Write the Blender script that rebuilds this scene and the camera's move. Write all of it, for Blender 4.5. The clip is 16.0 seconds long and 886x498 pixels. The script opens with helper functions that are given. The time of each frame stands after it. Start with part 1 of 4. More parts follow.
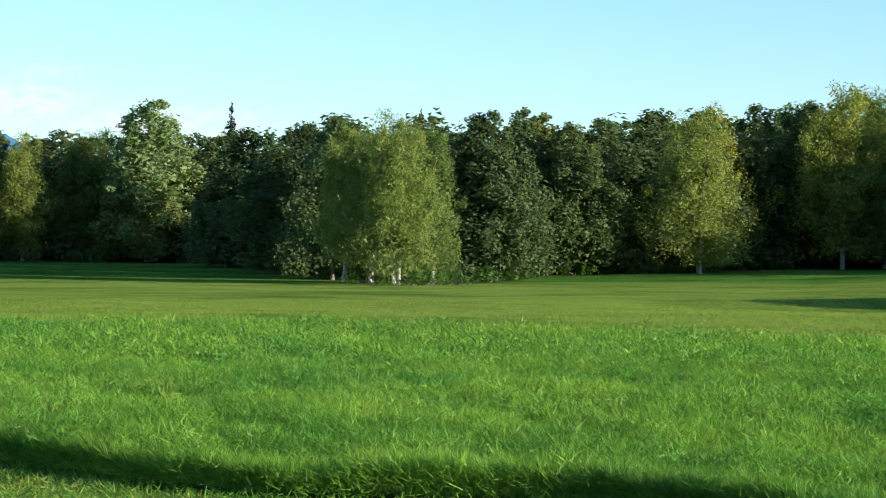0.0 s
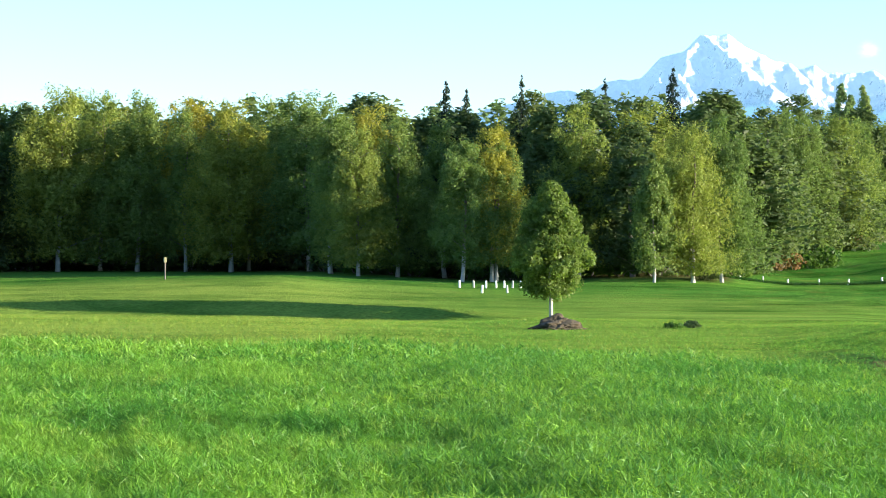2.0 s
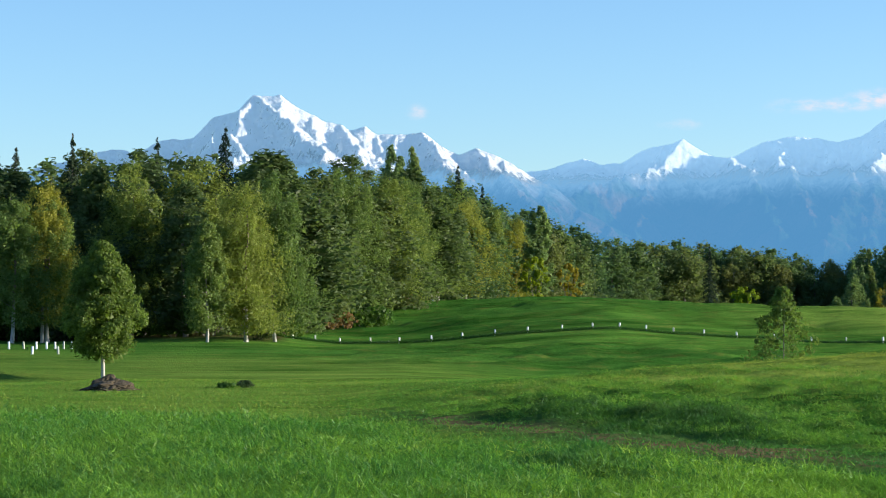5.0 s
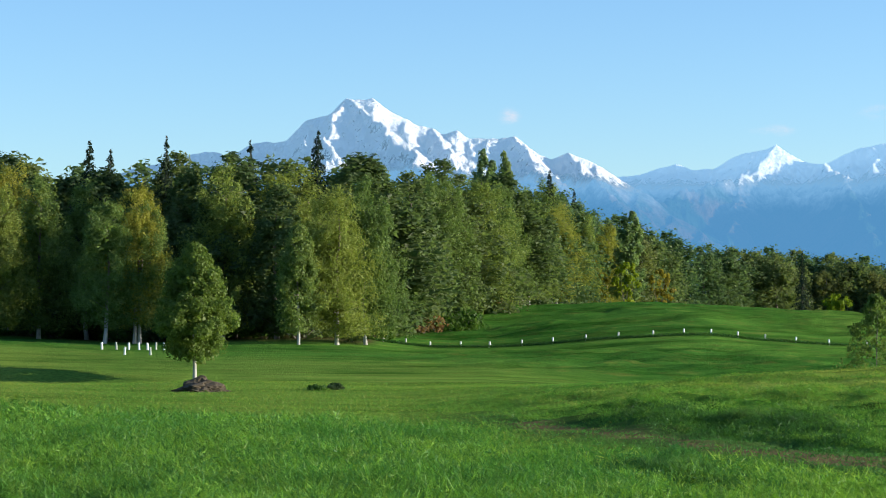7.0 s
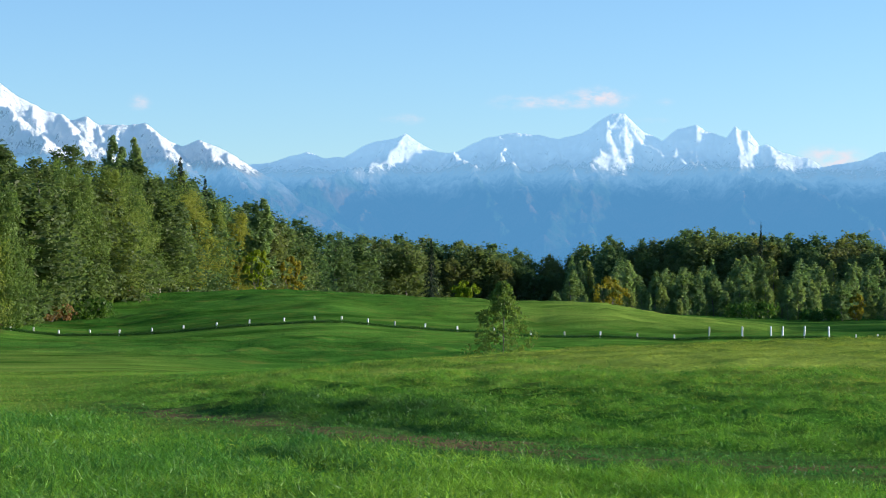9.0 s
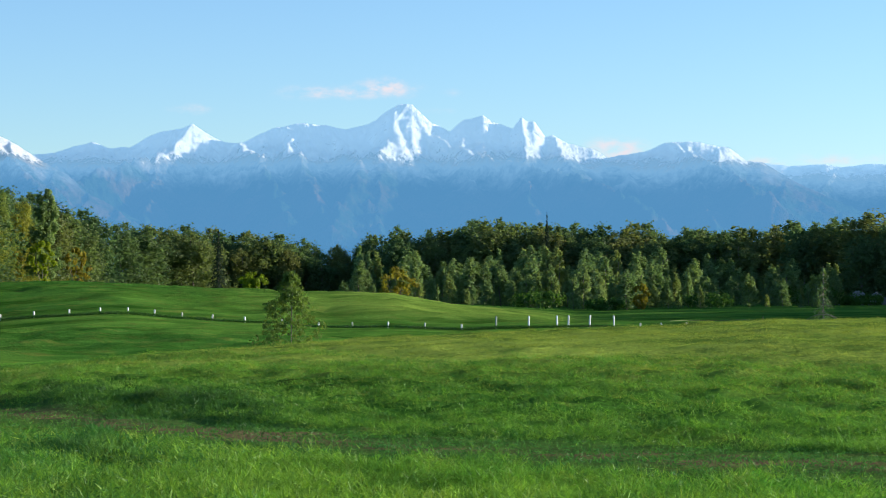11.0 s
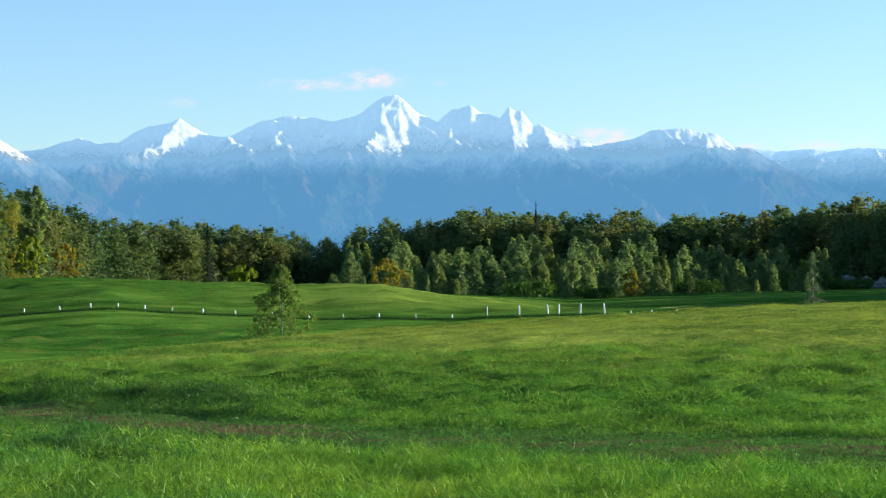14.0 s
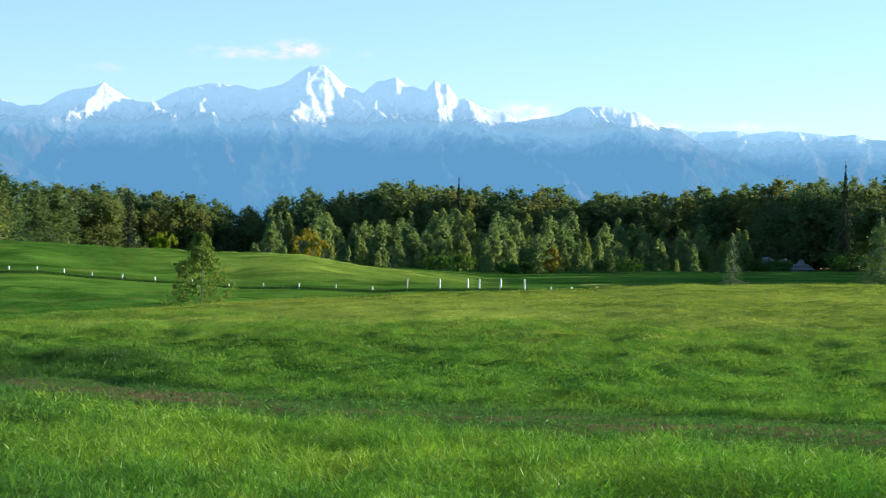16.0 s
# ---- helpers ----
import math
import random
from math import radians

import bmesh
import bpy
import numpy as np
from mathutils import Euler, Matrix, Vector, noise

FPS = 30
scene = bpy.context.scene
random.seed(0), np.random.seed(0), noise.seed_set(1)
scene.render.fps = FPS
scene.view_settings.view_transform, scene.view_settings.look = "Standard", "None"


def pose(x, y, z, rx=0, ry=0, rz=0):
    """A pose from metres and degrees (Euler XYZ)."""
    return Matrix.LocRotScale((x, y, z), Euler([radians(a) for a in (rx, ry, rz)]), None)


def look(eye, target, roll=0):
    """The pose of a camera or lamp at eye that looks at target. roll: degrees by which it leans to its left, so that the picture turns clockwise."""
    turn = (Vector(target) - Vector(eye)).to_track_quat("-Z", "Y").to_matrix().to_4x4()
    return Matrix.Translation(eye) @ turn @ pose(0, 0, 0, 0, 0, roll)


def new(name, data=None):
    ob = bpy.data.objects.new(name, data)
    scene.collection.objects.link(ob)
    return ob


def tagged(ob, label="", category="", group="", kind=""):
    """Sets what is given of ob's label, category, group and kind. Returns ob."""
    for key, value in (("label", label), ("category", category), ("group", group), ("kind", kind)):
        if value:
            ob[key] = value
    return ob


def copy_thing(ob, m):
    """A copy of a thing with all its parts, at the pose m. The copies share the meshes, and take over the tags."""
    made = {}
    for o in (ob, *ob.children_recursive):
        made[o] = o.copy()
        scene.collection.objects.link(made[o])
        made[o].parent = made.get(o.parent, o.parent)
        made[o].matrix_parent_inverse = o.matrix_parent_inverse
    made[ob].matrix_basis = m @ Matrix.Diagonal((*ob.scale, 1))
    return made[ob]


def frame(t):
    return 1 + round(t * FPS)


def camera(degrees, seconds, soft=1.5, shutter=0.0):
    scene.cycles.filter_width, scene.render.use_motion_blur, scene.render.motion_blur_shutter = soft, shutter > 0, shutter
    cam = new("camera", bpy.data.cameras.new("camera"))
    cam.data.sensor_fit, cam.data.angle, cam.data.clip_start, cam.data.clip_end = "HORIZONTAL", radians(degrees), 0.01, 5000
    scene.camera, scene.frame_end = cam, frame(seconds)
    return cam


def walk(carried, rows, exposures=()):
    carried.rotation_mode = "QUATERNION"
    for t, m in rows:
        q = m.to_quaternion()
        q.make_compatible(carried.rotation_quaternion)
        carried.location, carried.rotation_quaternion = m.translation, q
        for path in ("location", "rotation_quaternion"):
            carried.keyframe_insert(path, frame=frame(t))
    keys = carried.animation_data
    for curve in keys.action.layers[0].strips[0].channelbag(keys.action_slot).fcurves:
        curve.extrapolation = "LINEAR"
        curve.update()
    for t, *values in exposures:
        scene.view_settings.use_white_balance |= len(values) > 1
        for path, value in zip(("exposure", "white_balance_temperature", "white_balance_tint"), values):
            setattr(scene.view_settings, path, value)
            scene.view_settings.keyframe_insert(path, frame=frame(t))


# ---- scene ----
# The camera stands at one spot, eye height over the cut grass, and pans from the wood to the mountains.
EYE = Vector((0.0, 0.0, 1.7))


def aim(yaw, pitch, roll):
    a, e = radians(yaw), radians(pitch)
    return look(EYE, EYE + Vector((math.sin(a) * math.cos(e), math.cos(a) * math.cos(e), math.sin(e))), roll)


PATH = [
    (0.0, -0.000, 0.071, 0.370),
    (0.5, 4.137, -0.165, 0.031),
    (1.0, 8.729, -0.051, 0.021),
    (1.5, 13.971, -0.051, -0.076),
    (2.0, 19.089, 0.227, 0.234),
    (2.5, 24.274, 0.295, 0.022),
    (3.0, 27.048, 0.715, -0.424),
    (3.5, 29.106, 1.131, -0.495),
    (4.0, 30.124, 1.629, -0.218),
    (4.5, 30.414, 1.752, -0.244),
    (5.0, 30.032, 1.704, -0.103),
    (5.2, 29.193, 1.710, -0.071),
    (6.2, 27.300, 1.770, 0.200),
    (7.3, 28.304, 1.827, 0.497),
    (7.5, 28.874, 1.831, 0.474),
    (8.0, 31.276, 1.778, 0.674),
    (8.5, 33.959, 1.754, 0.370),
    (9.0, 36.838, 1.545, 0.217),
    (9.5, 39.175, 1.467, -0.101),
    (10.0, 41.010, 1.476, -0.098),
    (10.2, 41.450, 1.456, -0.124),
    (11.3, 42.100, 1.290, 0.000),
    (12.5, 42.238, 1.136, 0.188),
    (13.0, 42.319, 1.169, -0.209),
    (13.5, 42.491, 1.000, -0.281),
    (14.0, 42.304, 1.082, -0.936),
    (14.5, 42.608, 1.078, -0.222),
    (15.0, 43.050, 0.831, -0.018),
    (15.5, 43.392, 0.635, 0.708),
    (16.0, 44.223, 0.402, 0.548),
]
cam = camera(21.5, 16.0, soft=1.0, shutter=0.0)
walk(cam, [(t, aim(y, p, r)) for t, y, p, r in PATH],
     exposures=[(0.0, 1.12, 6300, 10), (0.5, 1.28, 6330, 10), (1.0, 1.5, 6360, 10), (1.5, 1.72, 6390, 10), (2.0, 1.86, 6420, 10), (2.5, 1.85, 6450, 10), (3.5, 1.50, 6450, 10), (4.2, 1.13, 6357, 10), (5.0, 0.97, 6250, 10), (7.5, 0.95, 6219, 10), (9.0, 0.91, 6200, 10), (10.2, 0.92, 6250, 10), (12.5, 0.96, 6470, 10), (14.5, 1.06, 6560, 10), (15.5, 1.06, 6630, 10), (16.0, 1.18, 6660, 10)])

# ---------------------------------------------------------------- light
SUN_AZ, SUN_EL = 119.0, 11.5
world = bpy.data.worlds.new("sky")
scene.world = world
world.use_nodes = True
wn, wl = world.node_tree.nodes, world.node_tree.links
wn.clear()
sky = wn.new("ShaderNodeTexSky")
sky.sky_type, sky.sun_disc = "NISHITA", False
sky.sun_elevation, sky.sun_rotation = radians(SUN_EL), radians(SUN_AZ)
sky.altitude, sky.air_density, sky.dust_density, sky.ozone_density = 100, 0.9, 0.25, 3.0
coords = wn.new("ShaderNodeTexCoord")


def wmath(op, a, b=None, c=None):
    n = wn.new("ShaderNodeMath")
    n.operation = op
    for i, v in enumerate((a, b, c)):
        if v is None:
            continue
        if isinstance(v, (int, float)):
            n.inputs[i].default_value = v
        else:
            wl.new(v, n.inputs[i])
    return n.outputs[0]


split = wn.new("ShaderNodeSeparateXYZ")
wl.new(coords.outputs["Generated"], split.inputs[0])
az_out = wmath("ARCTAN2", split.outputs[0], split.outputs[1])
el_out = wmath("ARCSINE", split.outputs[2])
# small fair-weather clouds low over the range: azimuth, height, half width, half height, density
CLOUDS = [(-10.4, 3.5, 2.2, 0.6, 0.85), (-7.2, 3.1, 3.6, 0.5, 0.75), (-9.6, 4.3, 1.2, 0.3, 0.5), (-0.9, 4.02, 1.0, 0.10, 0.35), (-3.2, 4.1, 0.5, 0.12, 0.25),
          (29.4, 5.06, 0.28, 0.2, 0.6), (35.9, 4.72, 0.6, 0.14, 0.45), (38.9, 5.15, 0.9, 0.19, 0.6), (39.9, 5.15, 0.9, 0.17, 0.7), (40.7, 5.27, 0.7, 0.22, 1.0),
          (46.3, 3.75, 0.7, 0.28, 0.9), (49.5, 3.35, 1.3, 0.2, 0.7), (51.6, 3.45, 1.3, 0.16, 0.55), (42.3, 5.15, 0.3, 0.12, 0.35), (41.8, 4.7, 0.7, 0.1, 0.3)]
cn = wn.new("ShaderNodeTexNoise")
cn.inputs["Scale"].default_value, cn.inputs["Detail"].default_value, cn.inputs["Roughness"].default_value = 110.0, 6.0, 0.62
stretch = wn.new("ShaderNodeMapping")
stretch.inputs["Scale"].default_value = (1, 1, 2.2)
wl.new(coords.outputs["Generated"], stretch.inputs[0])
wl.new(stretch.outputs[0], cn.inputs["Vector"])
cover = None
for a, e, wa, we, dens in CLOUDS:
    da = wmath("DIVIDE", wmath("SUBTRACT", az_out, radians(a)), radians(wa))
    de = wmath("DIVIDE", wmath("SUBTRACT", el_out, radians(e)), radians(we))
    blob = wmath("MULTIPLY", wmath("POWER", 2.718, wmath("MULTIPLY", wmath("ADD", wmath("MULTIPLY", da, da), wmath("MULTIPLY", de, de)), -0.9)), dens)
    cover = blob if cover is None else wmath("MAXIMUM", cover, blob)
puff = wn.new("ShaderNodeMapRange")
puff.interpolation_type = "SMOOTHSTEP"
puff.inputs["From Min"].default_value, puff.inputs["From Max"].default_value = 0.08, 1.15
wl.new(wmath("MULTIPLY", cover, wmath("SUBTRACT", wmath("MULTIPLY", cn.outputs["Fac"], 3.2), 0.75)), puff.inputs["Value"])
tint = wn.new("ShaderNodeMix")
tint.data_type, tint.blend_type = "RGBA", "MULTIPLY"
tint.inputs["Factor"].default_value = 1.0
tint.inputs["B"].default_value = (0.95, 1.03, 1.11, 1)
wl.new(sky.outputs[0], tint.inputs["A"])
clouded = wn.new("ShaderNodeMix")
clouded.data_type = "RGBA"
wl.new(puff.outputs[0], clouded.inputs["Factor"])
wl.new(tint.outputs["Result"], clouded.inputs["A"])
clouded.inputs["B"].default_value = (4.1, 3.85, 4.05, 1)
background = wn.new("ShaderNodeBackground")
background.inputs["Strength"].default_value = 0.111
wl.new(clouded.outputs["Result"], background.inputs["Color"])
wl.new(background.outputs[0], wn.new("ShaderNodeOutputWorld").inputs["Surface"])

sun = new("sun", bpy.data.lights.new("sun", "SUN"))
sun.data.energy, sun.data.angle, sun.data.color = 5.0, radians(0.6), (1.0, 0.89, 0.72)
sa, se = radians(SUN_AZ), radians(SUN_EL)
sun.matrix_world = look((math.sin(sa) * math.cos(se) * 50, math.cos(sa) * math.cos(se) * 50, math.sin(se) * 50), (0, 0, 0))


# ---------------------------------------------------------------- materials
class Nodes:
    """A small writer of node trees."""

    def __init__(self, name):
        self.mat = bpy.data.materials.new(name)
        self.mat.use_nodes = True
        self.t = self.mat.node_tree
        self.t.nodes.clear()
        self.out = self.t.nodes.new("ShaderNodeOutputMaterial")

    def put(self, socket, value):
        if isinstance(value, bpy.types.NodeSocket):
            self.t.links.new(value, socket)
        elif isinstance(value, tuple) and len(value) == 3 and socket.type == "RGBA":
            socket.default_value = (*value, 1)
        else:
            socket.default_value = value

    def add(self, kind, **inputs):
        n = self.t.nodes.new(kind)
        for k, v in inputs.items():
            self.put(n.inputs[k.replace("_", " ")], v)
        return n

    def field(self, name):
        n = self.t.nodes.new("ShaderNodeAttribute")
        n.attribute_name = name
        return n.outputs["Fac"]

    def noise(self, scale, detail=4, rough=0.55, vector=None, squash=None):
        v = vector or self.add("ShaderNodeTexCoord").outputs["Object"]
        if squash:
            m = self.add("ShaderNodeMapping", Scale=squash)
            self.t.links.new(v, m.inputs[0])
            v = m.outputs[0]
        return self.add("ShaderNodeTexNoise", Vector=v, Scale=scale, Detail=detail, Roughness=rough).outputs["Fac"]

    def ramp(self, fac, stops):
        n = self.add("ShaderNodeValToRGB", Fac=fac)
        r = n.color_ramp
        while len(r.elements) < len(stops):
            r.elements.new(0.5)
        for e, (p, c) in zip(r.elements, stops):
            e.position, e.color = p, (*c, 1)
        return n.outputs["Color"]

    def mix(self, fac, a, b, blend="MIX"):
        n = self.t.nodes.new("ShaderNodeMix")
        n.data_type, n.blend_type = "RGBA", blend
        self.put(n.inputs["Factor"], fac)
        self.put(n.inputs["A"], a)
        self.put(n.inputs["B"], b)
        return n.outputs["Result"]

    def math(self, op, a, b=0.0):
        n = self.t.nodes.new("ShaderNodeMath")
        n.operation = op
        self.put(n.inputs[0], a)
        self.put(n.inputs[1], b)
        return n.outputs[0]

    def span(self, v, a, b, lo=0.0, hi=1.0):
        n = self.add("ShaderNodeMapRange", Value=v)
        n.interpolation_type = "SMOOTHSTEP"
        for k, x in (("From Min", a), ("From Max", b), ("To Min", lo), ("To Max", hi)):
            n.inputs[k].default_value = x
        return n.outputs[0]

    def bump(self, height, strength, distance):
        return self.add("ShaderNodeBump", Height=height, Strength=strength, Distance=distance).outputs["Normal"]

    def finish(self, surface):
        self.t.links.new(surface, self.out.inputs["Surface"])
        return self.mat

    def solid(self, color, rough=0.8, normal=None, metal=0.0):
        n = self.add("ShaderNodeBsdfPrincipled", Base_Color=color, Roughness=rough, Metallic=metal)
        if normal:
            self.put(n.inputs["Normal"], normal)
        return self.finish(n.outputs[0])


def leaf_material(name, stops, through_light=0.5, spread=0.2):
    """Foliage: each tree has its own tone from stops, each leaf varies on it, and light comes through the blades."""
    m = Nodes(name)
    tone = m.ramp(m.add("ShaderNodeObjectInfo").outputs["Random"], stops)
    each = m.add("ShaderNodeNewGeometry").outputs["Random Per Island"]
    patch = m.noise(0.45, 3, 0.6)
    c = m.mix(m.span(patch, 0.35, 0.7), tone, m.mix(1.0, tone, (1.10, 1.05, 0.92), "MULTIPLY"))
    c = m.mix(1.0, c, m.ramp(each, [(0, (1 - spread,) * 3), (1, (1 + spread,) * 3)]), "MULTIPLY")
    d = m.add("ShaderNodeBsdfDiffuse", Color=c)
    t = m.add("ShaderNodeBsdfTranslucent", Color=m.mix(1.0, c, (1.15, 1.25, 0.75), "MULTIPLY"))
    g = m.add("ShaderNodeBsdfGlossy", Color=(0.5, 0.5, 0.5), Roughness=0.5)
    a = m.add("ShaderNodeMixShader", Fac=through_light)
    m.t.links.new(d.outputs[0], a.inputs[1]), m.t.links.new(t.outputs[0], a.inputs[2])
    b = m.add("ShaderNodeMixShader", Fac=0.015)
    m.t.links.new(a.outputs[0], b.inputs[1]), m.t.links.new(g.outputs[0], b.inputs[2])
    return m.finish(b.outputs[0])


birch_leaf = leaf_material("birch_leaves", [(0, (0.132, 0.196, 0.058)), (0.4, (0.170, 0.228, 0.062)), (0.75, (0.218, 0.258, 0.060)), (0.93, (0.275, 0.268, 0.048)), (1, (0.38, 0.30, 0.034))], 0.45)
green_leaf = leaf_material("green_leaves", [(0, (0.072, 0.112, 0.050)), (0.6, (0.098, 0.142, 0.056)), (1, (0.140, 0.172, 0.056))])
# Paler leaf tone, with the far wood's haze painted into the colour.
far_leaf = leaf_material("far_wood_leaves", [(0, (0.080, 0.138, 0.062)), (0.5, (0.105, 0.158, 0.066)), (0.85, (0.135, 0.172, 0.064)), (1, (0.160, 0.174, 0.062))], 0.5, 0.22)
poplar_leaf = leaf_material("poplar_leaves", [(0, (0.155, 0.235, 0.105)), (0.7, (0.195, 0.270, 0.112)), (1, (0.245, 0.290, 0.095))])
yellow_leaf = leaf_material("yellow_leaves", [(0, (0.20, 0.19, 0.025)), (1, (0.26, 0.21, 0.025))])
young_leaf = leaf_material("young_birch_leaves", [(0, (0.115, 0.175, 0.040)), (1, (0.150, 0.195, 0.042))])
lime_leaf = leaf_material("lime_leaves", [(0, (0.17, 0.24, 0.015)), (1, (0.22, 0.27, 0.015))])
needle = leaf_material("spruce_needles", [(0, (0.026, 0.046, 0.028)), (1, (0.040, 0.062, 0.032))], 0.15, 0.4)
fir_needle = leaf_material("fir_needles", [(0, (0.085, 0.150, 0.055)), (1, (0.110, 0.170, 0.060))], 0.2, 0.3)
weed_leaf = leaf_material("weed_leaves", [(0, (0.045, 0.11, 0.02)), (1, (0.075, 0.14, 0.022))])
fireweed_leaf = leaf_material("fireweed", [(0, (0.24, 0.14, 0.07)), (1, (0.27, 0.19, 0.09))])

m = Nodes("birch_bark")
rings = m.noise(1.0, 5, 0.7, squash=(3, 3, 26))
height = m.add("ShaderNodeSeparateXYZ", Vector=m.add("ShaderNodeTexCoord").outputs["Object"]).outputs["Z"]
young = m.span(height, 1.6, 4.5)
birch_bark = m.solid(m.mix(young, m.mix(m.span(rings, 0.58, 0.68), m.mix(m.noise(2.0), (0.46, 0.44, 0.39), (0.30, 0.28, 0.24)), (0.06, 0.05, 0.045)), (0.16, 0.12, 0.085)), 0.75, m.bump(rings, 0.3, 0.02))
m = Nodes("dark_bark")
ridges = m.noise(1.0, 5, 0.7, squash=(14, 14, 3))
dark_bark = m.solid(m.mix(ridges, (0.10, 0.085, 0.07), (0.24, 0.21, 0.18)), 0.9, m.bump(ridges, 0.5, 0.03))

m = Nodes("post_paint")
grime = m.noise(9, 5)
white_paint = m.solid(m.mix(m.span(grime, 0.5, 0.75), m.mix(m.span(m.add("ShaderNodeObjectInfo").outputs["Random"], 0.55, 0.9), (0.82, 0.82, 0.80), (0.34, 0.38, 0.30)), (0.50, 0.48, 0.42)), 0.55, m.bump(grime, 0.15, 0.005))


def blade_material(name, low, high, dry, sheen, big=0.07, small=0.5):
    m = Nodes(name)
    pos = m.add("ShaderNodeNewGeometry").outputs["Position"]
    each = m.add("ShaderNodeNewGeometry").outputs["Random Per Island"]
    c = m.mix(m.span(m.noise(big, 4, 0.6, pos), 0.34, 0.66), low, high)
    c = m.mix(m.math("MULTIPLY", m.span(m.noise(small, 4, 0.65, pos), 0.5, 0.72), 0.55), c, dry)
    c = m.mix(1.0, c, m.ramp(each, [(0, (0.6, 0.6, 0.6)), (0.92, (1.25, 1.25, 1.25)), (1, (1.6, 1.5, 1.3))]), "MULTIPLY")
    d = m.add("ShaderNodeBsdfDiffuse", Color=c)
    t = m.add("ShaderNodeBsdfTranslucent", Color=m.mix(1.0, c, (1.2, 1.25, 0.6), "MULTIPLY"))
    g = m.add("ShaderNodeBsdfGlossy", Color=(0.8, 0.9, 0.8), Roughness=0.42)
    a, b = m.add("ShaderNodeMixShader", Fac=0.4), m.add("ShaderNodeMixShader", Fac=sheen)
    m.t.links.new(d.outputs[0], a.inputs[1]), m.t.links.new(t.outputs[0], a.inputs[2])
    m.t.links.new(a.outputs[0], b.inputs[1]), m.t.links.new(g.outputs[0], b.inputs[2])
    return m.finish(b.outputs[0])


tall_blade = blade_material("tall_grass", (0.068, 0.205, 0.030), (0.168, 0.315, 0.039), (0.30, 0.36, 0.065), 0.012, 0.3, 1.8)
short_blade = blade_material("mown_grass", (0.080, 0.230, 0.033), (0.132, 0.285, 0.038), (0.22, 0.27, 0.06), 0.01)
coarse_blade = blade_material("coarse_grass", (0.045, 0.150, 0.036), (0.080, 0.205, 0.042), (0.12, 0.21, 0.05), 0.01)
rough_blade = blade_material("rough_grass", (0.026, 0.085, 0.022), (0.045, 0.120, 0.026), (0.08, 0.13, 0.04), 0.01)
tuft_blade = blade_material("tuft_grass", (0.040, 0.130, 0.022), (0.150, 0.315, 0.042), (0.23, 0.29, 0.06), 0.01, 1.3, 2.6)
dry_tuft = blade_material("dry_tuft_grass", (0.090, 0.145, 0.024), (0.265, 0.315, 0.054), (0.38, 0.35, 0.085), 0.01, 1.3, 2.6)
dry_blade = blade_material("dry_sunlit_grass", (0.190, 0.278, 0.044), (0.262, 0.320, 0.058), (0.37, 0.345, 0.088), 0.01, 0.5, 2.2)

m = Nodes("ground_turf")
pos = m.add("ShaderNodeNewGeometry").outputs["Position"]
fine, mid, wide = m.noise(7.0, 5, 0.7, pos), m.noise(0.6, 5, 0.65, pos), m.noise(0.035, 4, 0.6, pos)
turned = m.add("ShaderNodeMapping", Vector=pos, Rotation=(0, 0, radians(40)), Scale=(0.14, 1.0, 1.0)).outputs[0]
across = m.add("ShaderNodeMapping", Vector=pos, Rotation=(0, 0, radians(8)), Scale=(0.10, 1.0, 1.0)).outputs[0]
streak = m.math("ADD", m.math("MULTIPLY", m.noise(0.42, 5, 0.65, turned), 0.6), m.math("MULTIPLY", m.noise(0.16, 4, 0.5, across), 0.45))
turf = m.mix(m.span(wide, 0.38, 0.62), (0.050, 0.145, 0.022), (0.082, 0.190, 0.028))
turf = m.mix(m.math("MULTIPLY", m.span(mid, 0.48, 0.72), 0.6), turf, (0.150, 0.160, 0.035))
# paler turf: dry olive tone plus sunlight painted into the colour
turf = m.mix(m.field("dry"), turf, m.mix(mid, (0.180, 0.270, 0.042), (0.250, 0.305, 0.060)))
turf = m.mix(m.field("terrace"), turf, m.ramp(streak, [(0.38, (0.52, 0.62, 0.56)), (0.62, (1.30, 1.26, 1.22))]), "MULTIPLY")
turf = m.mix(1.0, turf, m.ramp(m.noise(0.09, 7, 0.72, pos), [(0.36, (0.50, 0.64, 0.56)), (0.54, (1.10, 1.08, 1.06))]), "MULTIPLY")
turf = m.mix(1.0, turf, m.ramp(fine, [(0.25, (0.55, 0.55, 0.55)), (0.75, (1.35, 1.35, 1.35))]), "MULTIPLY")
soil_mask = m.field("soil")
litter_mask = m.field("litter")
blotch = m.noise(0.22, 5, 0.65, pos)
turf = m.mix(m.math("MULTIPLY", soil_mask, 1.1), turf, m.mix(fine, (0.046, 0.082, 0.026), (0.088, 0.118, 0.040)))
turf = m.mix(m.span(m.math("ADD", m.math("MULTIPLY", soil_mask, 0.6), m.math("ADD", m.math("MULTIPLY", blotch, 0.7), m.math("MULTIPLY", mid, 0.25))), 0.78, 0.92), turf, m.mix(fine, (0.096, 0.070, 0.036), (0.200, 0.145, 0.076)))
turf = m.mix(litter_mask, turf, m.mix(mid, (0.05, 0.06, 0.02), (0.09, 0.07, 0.03)))
turf_mat = m.finish(m.add("ShaderNodeBsdfDiffuse", Color=turf, Normal=m.bump(m.math("ADD", m.math("ADD", fine, m.math("MULTIPLY", mid, 2.5)), m.math("MULTIPLY", streak, 1.5)), 1.0, 0.11)).outputs[0])

